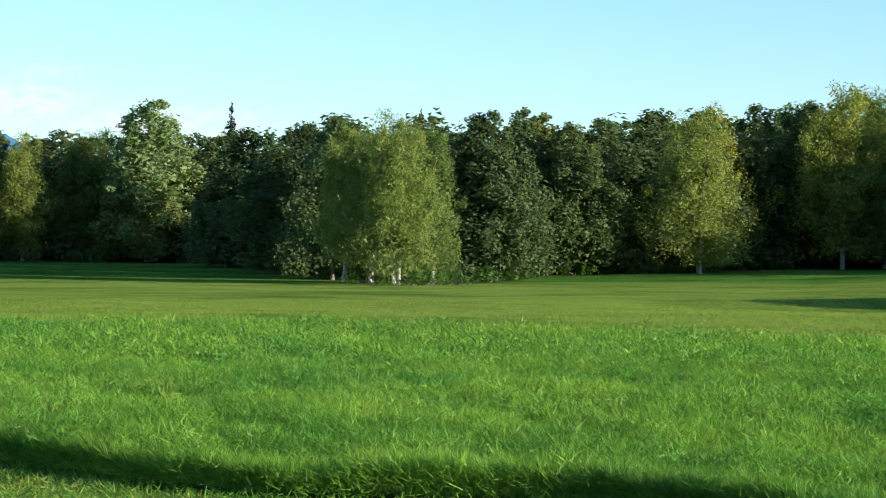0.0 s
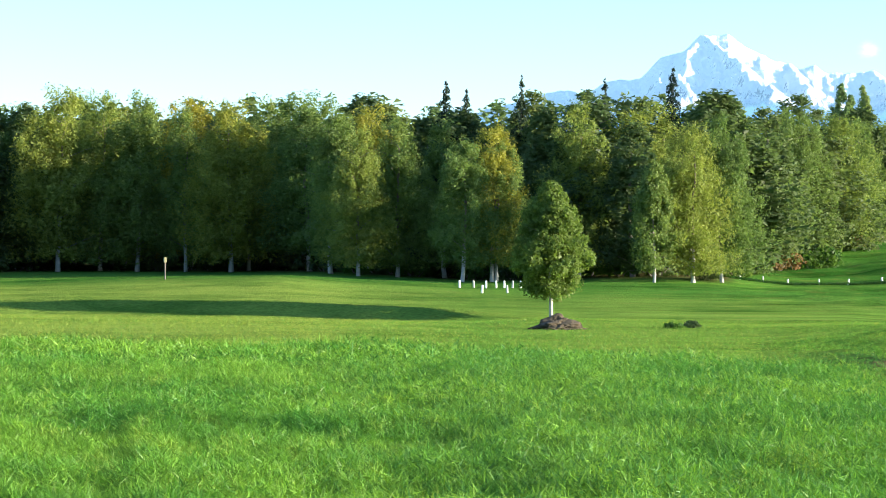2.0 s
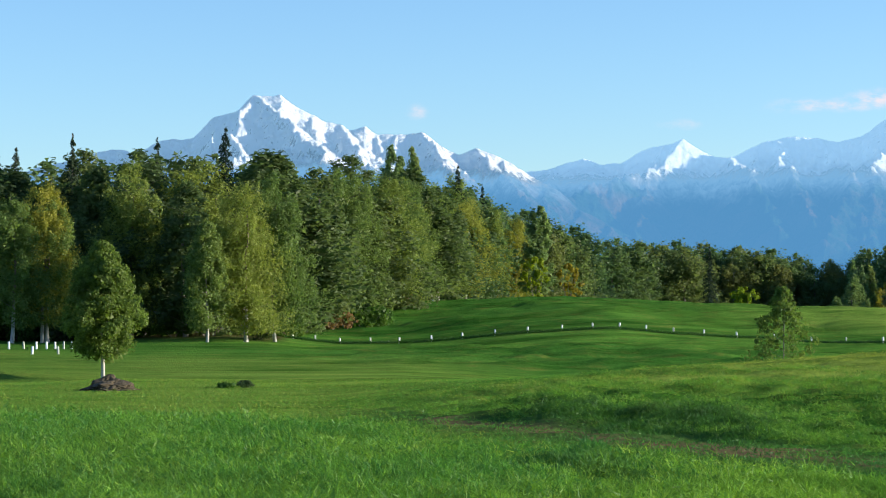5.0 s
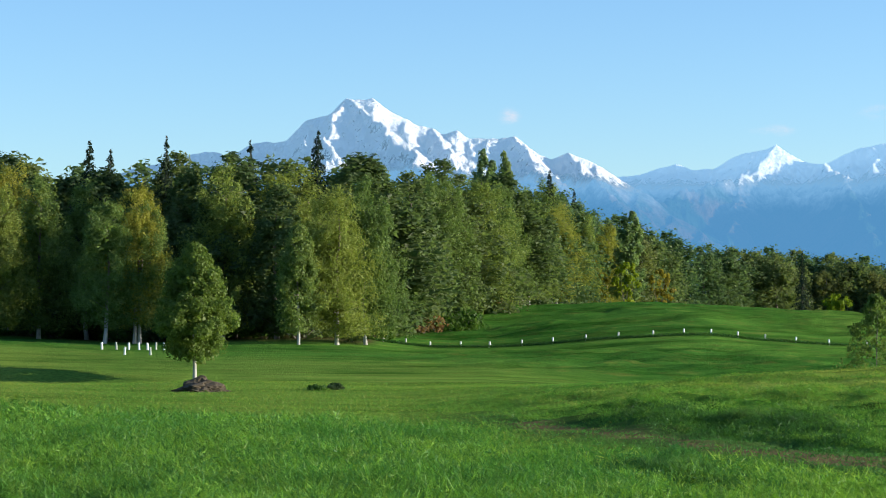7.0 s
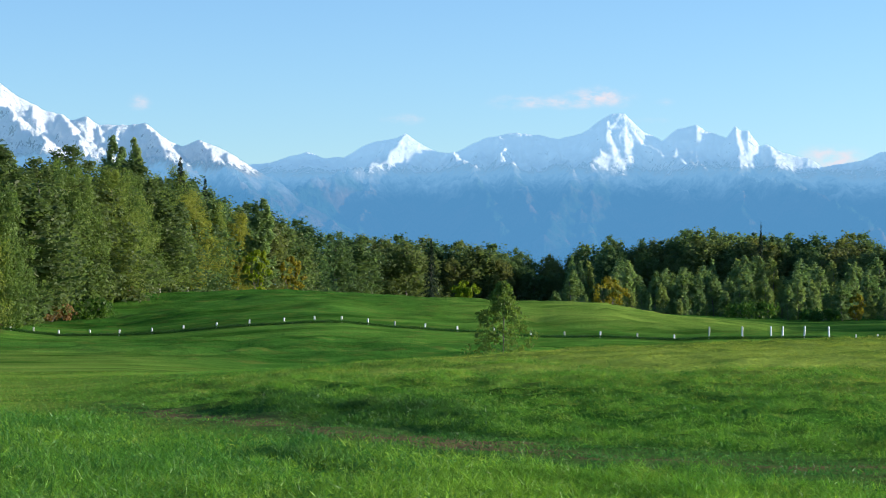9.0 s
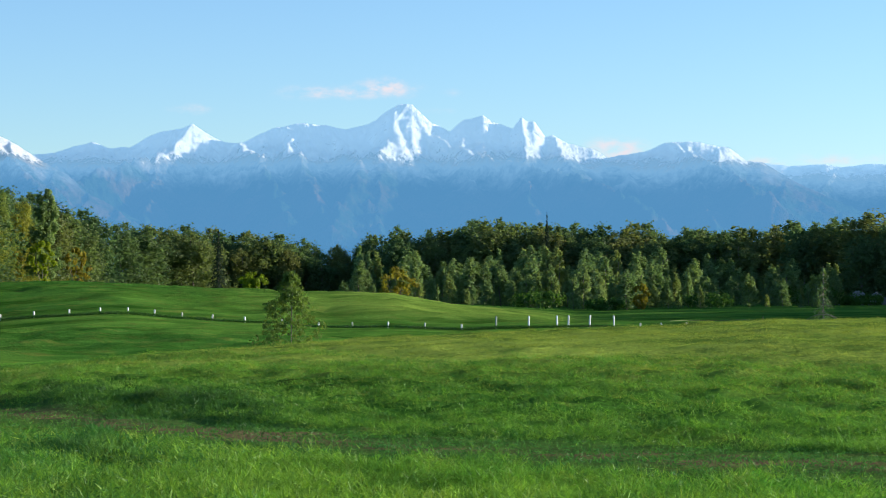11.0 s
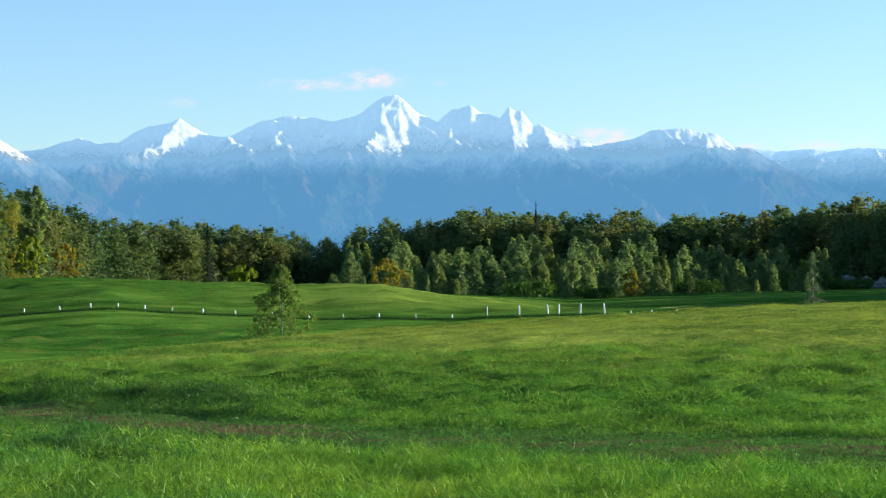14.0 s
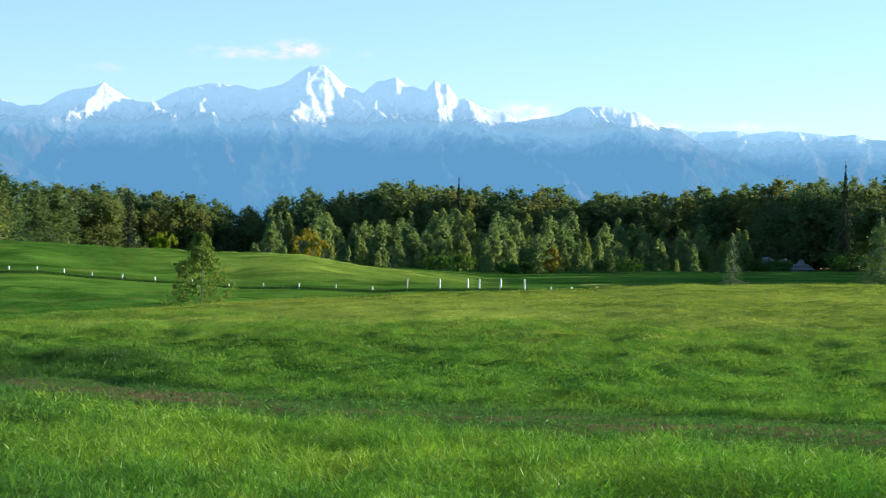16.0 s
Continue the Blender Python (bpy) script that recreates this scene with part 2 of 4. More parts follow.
m = Nodes("dug_earth")
clods = m.noise(6, 6, 0.7)
earth_mat = m.solid(m.mix(clods, (0.034, 0.026, 0.013), (0.098, 0.072, 0.036)), 0.95, m.bump(clods, 1.0, 0.06))
m = Nodes("gravel")
stones = m.noise(3, 6, 0.75)
gravel_mat = m.solid(m.mix(stones, (0.11, 0.105, 0.095), (0.27, 0.26, 0.235)), 0.9, m.bump(stones, 0.8, 0.1))
m = Nodes("hose_rubber")
hose_mat = m.finish(m.add("ShaderNodeBsdfDiffuse", Color=m.mix(m.noise(4), (0.11, 0.15, 0.06), (0.17, 0.20, 0.09))).outputs[0])
m = Nodes("marker_paint")
marker_mat = m.solid(m.mix(m.noise(8), (0.20, 0.19, 0.09), (0.28, 0.26, 0.14)), 0.6)

# far mountains: rock, scrub and new snow, with blue haze painted over them as a glow
def mountain_material(summit_haze, snow_low):
    m = Nodes("mountain_rock_snow_haze")
    geo = m.add("ShaderNodeNewGeometry")
    pos = geo.outputs["Position"]
    height = m.add("ShaderNodeSeparateXYZ", Vector=pos).outputs["Z"]
    steep = m.add("ShaderNodeSeparateXYZ", Vector=geo.outputs["Normal"]).outputs["Z"]
    crag, patchy = m.noise(0.075, 10, 0.74, pos, (1.0, 1.0, 0.6)), m.noise(0.010, 6, 0.62, pos)
    chips = m.noise(0.30, 6, 0.7, pos)
    rock = m.mix(crag, (0.13, 0.14, 0.16), (0.34, 0.33, 0.33))
    scrub = m.mix(m.span(patchy, 0.42, 0.62), (0.05, 0.095, 0.04), (0.22, 0.13, 0.06))
    bare = m.mix(m.span(m.math("ADD", height, m.math("MULTIPLY", patchy, 90.0)), snow_low, snow_low + 60), scrub, rock)
    line = m.math("ADD", height, m.math("ADD", m.math("MULTIPLY", m.math("SUBTRACT", crag, 0.5), 70.0), m.math("MULTIPLY", m.math("SUBTRACT", patchy, 0.5), 55.0)))
    snow = m.math("MULTIPLY", m.span(line, snow_low, snow_low + 10), m.span(m.math("ADD", steep, m.math("ADD", m.math("MULTIPLY", m.math("SUBTRACT", crag, 0.5), 1.9), m.math("MULTIPLY", m.math("SUBTRACT", chips, 0.5), 1.1))), 0.36, 0.50))
    surface = m.add("ShaderNodeBsdfDiffuse", Color=m.mix(snow, bare, (0.92, 0.92, 0.93)), Normal=m.bump(crag, 1.0, 14.0))
    # Painted haze: emission mixed over the surface, weaker above the snow line.
    haze_glow = m.add("ShaderNodeEmission", Color=m.mix(m.span(line, snow_low - 60, snow_low + 60), (0.088, 0.262, 0.480), (0.36, 0.65, 0.92)), Strength=0.76)
    veil = m.add("ShaderNodeMixShader", Fac=m.span(line, snow_low - 16, snow_low + 12, 0.75, summit_haze))
    m.t.links.new(surface.outputs[0], veil.inputs[1]), m.t.links.new(haze_glow.outputs[0], veil.inputs[2])
    return m.finish(veil.outputs[0])


# ---------------------------------------------------------------- mesh helpers
def raw_mesh(name, verts, faces, material, smooth=False):
    """A mesh from an array of vertices and an array of equal-sided faces."""
    me = bpy.data.meshes.new(name)
    faces = np.asarray(faces, dtype=np.int32)
    n, k = faces.shape
    me.vertices.add(len(verts))
    me.vertices.foreach_set("co", np.asarray(verts, dtype=np.float32).ravel())
    me.loops.add(n * k)
    me.loops.foreach_set("vertex_index", faces.ravel())
    me.polygons.add(n)
    me.polygons.foreach_set("loop_start", np.arange(0, n * k, k, dtype=np.int32))
    me.polygons.foreach_set("use_smooth", np.full(n, smooth))
    me.update(calc_edges=True)
    me.materials.append(material)
    return me


def hang(name, me, parent, label=""):
    ob = new(name, me)
    ob.parent = parent
    return tagged(ob, label)


def part(name, bm, material, parent, label="", smooth=False):
    me = bpy.data.meshes.new(name)
    bm.to_mesh(me)
    bm.free()
    me.materials.append(material)
    for p in me.polygons:
        p.use_smooth = smooth
    return hang(name, me, parent, label)


def empty(name, label, category, group=""):
    return tagged(new(name), label, category, group)


def put(a, d, z=None):
    """A spot by its bearing from the eye, in degrees, and its distance."""
    x, y = d * math.sin(radians(a)), d * math.cos(radians(a))
    return Vector((x, y, float(land(np.array([x]), np.array([y]))[0]) if z is None else z))


# ---------------------------------------------------------------- the land
# Landform lines by bearing: height of the near mound's crest, the hollow, the green's edge, the fence line, the hill and the far wood.
def lines(a):
    crest_d = np.interp(a, (20, 27, 33, 40, 48, 56), (60, 54, 58, 70, 78, 82))
    crest_z = np.interp(a, (-15, 15, 21, 27, 33, 37, 40, 44, 48, 50, 56), (-0.05, -0.12, -0.3, -0.33, 0.13, 0.37, 0.58, 0.80, 0.95, 1.10, 1.18))
    hollow = np.interp(a, (-15, -2, 8, 15, 20, 24, 29, 31, 33, 37, 40, 45, 50, 56), (0.1, -0.05, -0.1, -0.2, -0.45, -0.5, -0.6, -0.85, -1.15, -0.95, -0.8, -0.5, -0.2, 0.0))
    green = np.interp(a, (-15, 3, 9, 12.8, 15, 17, 20, 24, 28, 33, 40, 46, 56), (0.0, 0.05, 0.08, 0.43, 0.56, 0.22, 0.0, -0.05, -0.3, -0.25, -0.45, -0.45, 0.0))
    fence = np.interp(a, (-15, 3, 9, 13, 16, 20, 24.5, 25.8, 26.3, 26.9, 27.5, 28.9, 29.7, 30.5, 31.3, 32.1, 32.9, 33.7, 34.35, 35, 35.65, 36.4, 37.2, 38.05, 39, 40.7, 42.5, 43.3, 46, 47, 50, 56),
                      (0.35, 0.05, 0.35, 0.5, 0.6, 0.3, 0.85, 0.63, 0.35, 0.12, -0.06, -0.06, 0.03, 0.23, 0.43, 0.62, 0.76, 0.89, 0.89, 0.73, 0.56, 0.43, 0.30, 0.24, -0.03, -0.04, -0.2, -0.1, -0.05, -0.2, 0.0, 0.2))
    hill = np.interp(a, (-15, 8, 20, 25.5, 27, 30, 33, 37, 40.8, 42.6, 45.3, 50, 56), (0.95, 1.0, 1.1, 1.4, 2.8, 3.45, 3.68, 3.0, 2.5, 1.25, -0.1, 0.1, 0.3))
    wood = np.interp(a, (-15, 25, 33, 40, 44, 50, 56), (2.2, 2.4, 2.9, 1.9, 1.2, 1.5, 1.7))
    zero = 0.0 * a
    return np.stack([zero, zero + 14, zero + 30, crest_d, zero + 103, zero + 133, zero + 165, zero + 230, zero + 400, zero + 4900], 1), \
        np.stack([zero, zero, zero - 0.04 + np.interp(a, (25, 40), (0, -0.08)), crest_z, hollow, green, fence, hill, wood, zero + 2], 1)


def ripples(x, y, k):
    """Uneven humps of several sizes, about -1 to 1."""
    out = 0.0 * x
    for f, w, p in ((2.1, 0.5, 0.3), (3.7, 0.4, 2.1), (6.3, 0.28, 4.4), (1.1, 0.45, 1.2)):
        f = f * k
        out = out + w * np.sin(x * f + p + 1.8 * np.sin(y * f * 0.61 + 2 * p)) * np.sin(y * f * 0.9 + 3 * p + 1.6 * np.sin(x * f * 0.47 - p))
    return out


def land(x, y):
    """Height of the ground, a smooth curve along each bearing through the landform lines."""
    a = np.degrees(np.arctan2(x, y))
    d = np.hypot(x, y)
    ac = np.clip(a, -15, 56)
    D, Z = lines(ac)
    h = np.diff(D, axis=1)
    s = np.diff(Z, axis=1) / h
    slope = np.zeros_like(Z)
    left, right = s[:, :-1], s[:, 1:]
    w1, w2 = 2 * h[:, 1:] + h[:, :-1], h[:, 1:] + 2 * h[:, :-1]
    with np.errstate(divide="ignore", invalid="ignore"):
        slope[:, 1:-1] = np.where(left * right > 0, (w1 + w2) / (w1 / left + w2 / right), 0)
    k = np.clip((d[:, None] >= D).sum(1) - 1, 0, D.shape[1] - 2)
    r = np.arange(len(d))
    t = np.clip((d - D[r, k]) / h[r, k], 0, 1)
    z = (2 * t**3 - 3 * t**2 + 1) * Z[r, k] + (t**3 - 2 * t**2 + t) * h[r, k] * slope[r, k] + (3 * t**2 - 2 * t**3) * Z[r, k + 1] + (t**3 - t**2) * h[r, k] * slope[r, k + 1]
    # a low bank across the lawn beside the young birch, added along its shadow to broaden it
    p, q = -(x - 31.1) * 0.875 + (y - 78.0) * 0.485, (x - 31.1) * 0.485 + (y - 78.0) * 0.875
    rise = np.clip((q + 1.8) / 3.6, 0, 1)
    z = z + (0.56 * rise * rise * (3 - 2 * rise) - 0.28) * np.exp(-((q / 13) ** 2)) * np.clip(p / 4, 0, 1) * np.clip((27 - p) / 8, 0, 1)
    # tussocks on the mound, old terraces on the hill
    crest = D[:, 3]
    over = d - meadow_end(ac)
    mound = np.clip((over - 9) / 5, 0, 1) * np.clip((crest + 6 - d) / 5, 0, 1) * np.clip((a - 27) / 4, 0, 1) * np.clip((60 - a) / 2, 0, 1)
    z = z + mound * (0.17 - 0.09 * np.clip((over - 22) / 12, 0, 1)) * ripples(x * 0.8, y, 1.15)
    hill = np.clip((a - 25) / 3, 0, 1) * np.clip((47 - a) / 3, 0, 1) * np.clip((d - 108) / 15, 0, 1) * np.clip((260 - d) / 25, 0, 1)
    z = z + hill * np.clip(np.abs(d - 165) / 22, 0.1, 1) * (0.26 * ripples(x + 40, y * 1.3, 0.24) + 0.05 * ripples(x * 0.5 + y * 0.4, y * 1.7 - x * 0.6, 0.9))
    swell = np.sin(x * 0.11 + 1.3) * np.sin(y * 0.075 + 0.4) * 0.05 + np.sin(x * 0.31 + y * 0.17) * 0.02 + np.sin(x * 0.9 - y * 0.37) * 0.008
    return z + swell * np.clip((d - 8) / 20, 0, 1) * np.clip((900 - d) / 500, 0, 1)


def meadow_end(a):
    """Distance at which the unmown grass stops, by bearing."""
    return np.interp(a, (-15, -5, 0, 6, 15, 20, 24, 27, 30, 34, 40, 48, 56), (50, 54, 49, 46, 44, 44, 42, 37, 30, 25.5, 22.7, 20.3, 18.6))


def meadow_start(a):
    """Distance of its nearer edge, along a cut strip."""
    return np.interp(a, (-15, -10.7, -6.6, -4, 4, 10, 16, 56), (20, 18.2, 16.4, 15.8, 15.2, 13.9, 12.8, 12.0))


def soil_line(a):
    """How far past the unmown grass the worn strip lies."""
    return np.interp(a, (27, 33, 40, 56), (10.5, 10, 7.5, 6.5))


def dry_or_sunlit(a, d):
    """How pale the mown turf is: dry olive on the mound's top and the hill's shoulder most, with sunlight painted in on
    crest, fairway and cut strip.
    """
    crest = np.interp(a, (20, 27, 33, 40, 48, 56), (60, 54, 58, 70, 78, 82))
    mound = np.clip((d - meadow_end(a) - 20) / 12, 0, 1) * np.clip((crest + 2.5 - d) / 2.5, 0, 1) * np.clip((a - 26) / 4, 0, 1)
    mound = np.maximum(mound, np.clip(1.15 - (crest - d) / 13, 0, 1) * np.clip((crest + 2.5 - d) / 2.5, 0, 1) * np.clip((a - 27) / 4, 0, 1))
    shoulder = np.clip((a - 36) / 4, 0, 1) * np.clip((46 - a) / 2, 0, 1) * np.clip((d - 175) / 20, 0, 1) * np.clip((300 - d) / 40, 0, 1)
    lawn = 0.8 * np.clip((22 - a) / 6, 0, 1) * np.clip((d - meadow_end(a)) / 4, 0, 1) * np.clip((140 - d) / 20, 0, 1)
    # fairway and near cut strip are lightened to paint in their sunlight
    fairway = 0.4 * np.clip((33 - a) / 5, 0, 1) * np.clip((a - 18) / 3, 0, 1) * np.clip((d - meadow_end(a)) / 4, 0, 1) * np.clip((128 - d) / 14, 0, 1)
    return np.maximum(np.maximum(mound * 0.95, np.maximum(fairway, shoulder * 0.5)), np.maximum(lawn, 0.4 * np.clip((meadow_start(a) - d) / 0.4, 0, 1)))


def build_ground():
    radii = np.concatenate([[-0.02, 0.03, 1.5, 4, 7, 10], np.arange(12, 60, 0.35), np.arange(60, 96, 0.5), np.arange(96, 130, 1.0), np.arange(130, 260, 1.8), np.arange(260, 500, 8), np.geomspace(500, 4900, 26)])
    bearings = np.concatenate([np.arange(-180, -16, 8.0), np.arange(-16, 26, 0.4), np.arange(26, 60, 0.28), np.arange(60, 180, 8.0)])
    A, R = np.meshgrid(np.radians(bearings), radii, indexing="ij")
    x, y = (R * np.sin(A)).ravel(), (R * np.cos(A)).ravel()
    v = np.stack([x, y, land(x, y)], 1)
    na, nr = A.shape
    i, j = np.meshgrid(np.arange(na), np.arange(nr - 1), indexing="ij")
    i2 = (i + 1) % na
    f = np.stack([i * nr + j, i2 * nr + j, i2 * nr + j + 1, i * nr + j + 1], -1).reshape(-1, 4)
    me = raw_mesh("ground", v, f, turf_mat, True)
    a, d = np.degrees(np.arctan2(v[:, 0], v[:, 1])), np.hypot(v[:, 0], v[:, 1])
    over = d - meadow_end(a)
    bare = np.exp(-((over - soil_line(a)) / 3.4) ** 2) * np.clip((a - 26) / 4, 0, 1) * (0.62 + 0.14 * np.clip(1 - np.abs(a - 33) / 5, 0, 1))
    soil = me.attributes.new("soil", "FLOAT", "POINT")
    soil.data.foreach_set("value", bare.astype(np.float32))
    # besides dry turf, this attribute carries the painted sunlight
    dry = me.attributes.new("dry", "FLOAT", "POINT")
    dry.data.foreach_set("value", dry_or_sunlit(a, d).astype(np.float32))
    steps = me.attributes.new("terrace", "FLOAT", "POINT")
    steps.data.foreach_set("value", (0.25 + 0.75 * np.clip((a - 23) / 4, 0, 1)).astype(np.float32))
    floor = np.clip((d - wood_edge(a) + 3) / 8, 0, 1) * (d < 900)
    litter = me.attributes.new("litter", "FLOAT", "POINT")
    litter.data.foreach_set("value", floor.astype(np.float32))
    return tagged(new("ground", me), "green mown fairway turf with worn brown soil patches", "ground", kind="structure")


def wood_edge(a):
    """Distance of the wood's front by bearing."""
    return np.interp(a, (-15, -6, -3.5, -2, 1, 2.5, 6, 10, 14, 17, 20, 24, 25.9, 26.6, 28, 29.5, 31, 33, 35, 40, 46, 50, 55, 58, 62, 66),
                     (205, 198, 150, 122, 124, 162, 172, 190, 182, 168, 156, 152, 150, 176, 196, 222, 268, 330, 385, 400, 395, 385, 362, 290, 232, 200))


ground = build_ground()


# ---------------------------------------------------------------- mountains
def mountain(name, label, skyline, base_r, crest_r, seed, rough, summit_haze, snow_low, spurs=(), every=0.8):
    """A range whose crest follows the skyline (bearing, height in degrees); sharp spurs run down from it, with hollows between them."""
    rnd = random.Random(int(seed * 10))
    sa, sh = zip(*skyline)
    az, rr = np.arange(sa[0], sa[-1], 0.036), np.linspace(0, 1, 104)
    S, R = np.meshgrid(az, rr, indexing="ij")
    D = base_r + (crest_r - base_r) * R
    x, y = D * np.sin(np.radians(S)), D * np.cos(np.radians(S))
    wander, crags, grit, jag = (np.zeros(S.shape) for _ in range(4))
    for i in range(S.shape[0]):
        edge = noise.fractal(Vector((az[i] * 3.4, seed, 0)), 0.75, 2.1, 6)
        for j in range(S.shape[1]):
            u, v = x[i, j], y[i, j]
            wander[i, j] = noise.fractal(Vector((u * 0.011, v * 0.011, seed)), 0.8, 2.0, 4)
            crags[i, j] = noise.ridged_multi_fractal(Vector((u * 0.030 + v * 0.010, v * 0.022, seed * 0.7)), 0.9, 2.1, 6, 1.0, 2.0)
            grit[i, j] = noise.fractal(Vector((u * 0.06, v * 0.05, seed)), 0.7, 2.1, 5)
            jag[i, j] = edge
    crest = np.interp(S, sa, sh) + jag * 0.035 * rough
    el = crest * (0.10 + 0.90 * R ** 1.45)
    runs = list(spurs)
    a = sa[0] + 0.3
    while a < sa[-1] - 0.3:
        e, lean = float(np.interp(a, sa, sh)), rnd.uniform(-1.0, 1.3)
        runs.append([(a, e, 1.0), (a + lean * 0.45, e * rnd.uniform(0.72, 0.80), 0.72), (a + lean * 0.7, e * rnd.uniform(0.48, 0.60), 0.48), (a + lean * 1.3, e * 0.2, 0.12)])
        a += every * rnd.uniform(0.6, 1.4)
    warped = S + wander * 0.20 * np.clip((1 - R) * 5, 0, 1)
    for run in runs:
        q = np.array(sorted(run, key=lambda p: p[2]))
        mid, top = np.interp(R, q[:, 2], q[:, 0]), np.interp(R, q[:, 2], q[:, 1])
        tent = np.where(R >= q[0, 2], top - 0.85 * np.abs(warped - mid), 0)
        el = np.maximum(el, np.minimum(tent, crest))
    fade = np.sin(np.pi * np.clip(R, 0, 1)) ** 0.6
    el = el + fade * rough * (0.24 * (crags - 0.95) + 0.11 * grit)
    z = D * np.tan(np.radians(el)) + 1.7
    na, nr = S.shape
    grid = np.stack([x, y, z], -1)
    back = grid[:, -1].copy()
    back[:, :2] *= 1.10
    back[:, 2] *= 0.55
    grid = np.concatenate([grid, back[:, None]], 1)
    nr += 1
    i, j = np.meshgrid(np.arange(na - 1), np.arange(nr - 1), indexing="ij")
    f = np.stack([i * nr + j, (i + 1) * nr + j, (i + 1) * nr + j + 1, i * nr + j + 1], -1).reshape(-1, 4)
    return tagged(new(name, raw_mesh(name, grid.reshape(-1, 3), f, mountain_material(summit_haze, snow_low), True)), label, "mountain")


mountain("mountain", "high jagged snow-covered peak with rocky flanks in painted blue haze",
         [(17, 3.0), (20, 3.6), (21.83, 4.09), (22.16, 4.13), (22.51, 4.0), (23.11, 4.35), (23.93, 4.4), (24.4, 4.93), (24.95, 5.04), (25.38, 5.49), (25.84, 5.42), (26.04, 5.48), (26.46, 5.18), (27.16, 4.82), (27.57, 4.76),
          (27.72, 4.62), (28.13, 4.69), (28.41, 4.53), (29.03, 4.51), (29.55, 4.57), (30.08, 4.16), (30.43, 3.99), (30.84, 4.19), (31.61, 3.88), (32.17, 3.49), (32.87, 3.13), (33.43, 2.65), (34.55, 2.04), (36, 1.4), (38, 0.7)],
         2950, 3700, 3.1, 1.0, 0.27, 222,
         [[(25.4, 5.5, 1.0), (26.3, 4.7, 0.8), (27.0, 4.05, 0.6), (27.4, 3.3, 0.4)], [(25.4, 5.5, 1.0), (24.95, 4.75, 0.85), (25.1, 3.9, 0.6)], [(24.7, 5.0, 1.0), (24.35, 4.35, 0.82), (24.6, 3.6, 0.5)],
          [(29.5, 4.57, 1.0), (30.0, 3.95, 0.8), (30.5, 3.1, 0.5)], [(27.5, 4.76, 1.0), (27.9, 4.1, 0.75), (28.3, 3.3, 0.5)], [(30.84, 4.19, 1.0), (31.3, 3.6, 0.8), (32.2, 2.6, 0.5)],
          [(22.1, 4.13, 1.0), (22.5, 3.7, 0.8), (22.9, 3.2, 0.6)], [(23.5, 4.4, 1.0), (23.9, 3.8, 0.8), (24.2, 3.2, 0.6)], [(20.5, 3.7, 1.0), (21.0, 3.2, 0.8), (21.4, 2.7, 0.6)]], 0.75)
mountain("mountain", "broad mountain in painted blue haze with snow-dusted rocky summits above bare slopes",
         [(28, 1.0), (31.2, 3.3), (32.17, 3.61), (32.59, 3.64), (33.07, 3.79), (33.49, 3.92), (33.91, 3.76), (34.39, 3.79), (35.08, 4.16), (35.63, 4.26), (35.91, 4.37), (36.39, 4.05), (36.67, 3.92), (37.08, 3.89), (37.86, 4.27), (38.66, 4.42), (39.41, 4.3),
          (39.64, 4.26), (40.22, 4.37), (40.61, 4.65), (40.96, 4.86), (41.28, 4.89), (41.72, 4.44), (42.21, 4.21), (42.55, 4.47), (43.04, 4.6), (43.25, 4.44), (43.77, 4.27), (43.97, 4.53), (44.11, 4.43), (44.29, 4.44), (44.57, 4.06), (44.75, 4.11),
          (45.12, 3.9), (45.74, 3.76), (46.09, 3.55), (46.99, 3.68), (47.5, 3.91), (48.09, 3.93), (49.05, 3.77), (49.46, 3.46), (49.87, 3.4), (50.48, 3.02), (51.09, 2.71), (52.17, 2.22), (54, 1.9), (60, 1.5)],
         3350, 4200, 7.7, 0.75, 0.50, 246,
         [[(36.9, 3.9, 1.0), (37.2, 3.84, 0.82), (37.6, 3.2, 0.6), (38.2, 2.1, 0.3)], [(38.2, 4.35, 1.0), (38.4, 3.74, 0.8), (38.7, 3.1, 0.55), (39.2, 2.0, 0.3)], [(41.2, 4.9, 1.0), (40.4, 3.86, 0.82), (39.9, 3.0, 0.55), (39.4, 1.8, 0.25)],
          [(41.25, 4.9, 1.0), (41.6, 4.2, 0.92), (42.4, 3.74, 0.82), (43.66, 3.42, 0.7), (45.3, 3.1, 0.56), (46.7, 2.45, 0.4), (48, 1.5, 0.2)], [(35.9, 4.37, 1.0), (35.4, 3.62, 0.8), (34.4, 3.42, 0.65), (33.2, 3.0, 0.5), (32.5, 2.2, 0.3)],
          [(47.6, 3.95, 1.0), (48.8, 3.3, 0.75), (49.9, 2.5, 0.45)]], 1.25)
mountain("mountain", "low distant ridge in painted blue haze with patches of snow",
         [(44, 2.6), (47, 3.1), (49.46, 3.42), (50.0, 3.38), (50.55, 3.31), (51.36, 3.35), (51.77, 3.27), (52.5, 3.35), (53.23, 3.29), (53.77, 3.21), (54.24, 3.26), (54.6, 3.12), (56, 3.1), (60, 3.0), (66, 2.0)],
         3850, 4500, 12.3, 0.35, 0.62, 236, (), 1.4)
mountain("mountain", "mountain shoulder in painted blue haze behind the wood", [(-22, 2.0), (-17, 4.2), (-13, 3.6), (-10.6, 2.75), (-9.9, 2.3), (-8, 1.5)], 3000, 4000, 5.9, 0.7, 0.6, 230)


# ---------------------------------------------------------------- plants
rng = np.random.default_rng(11)


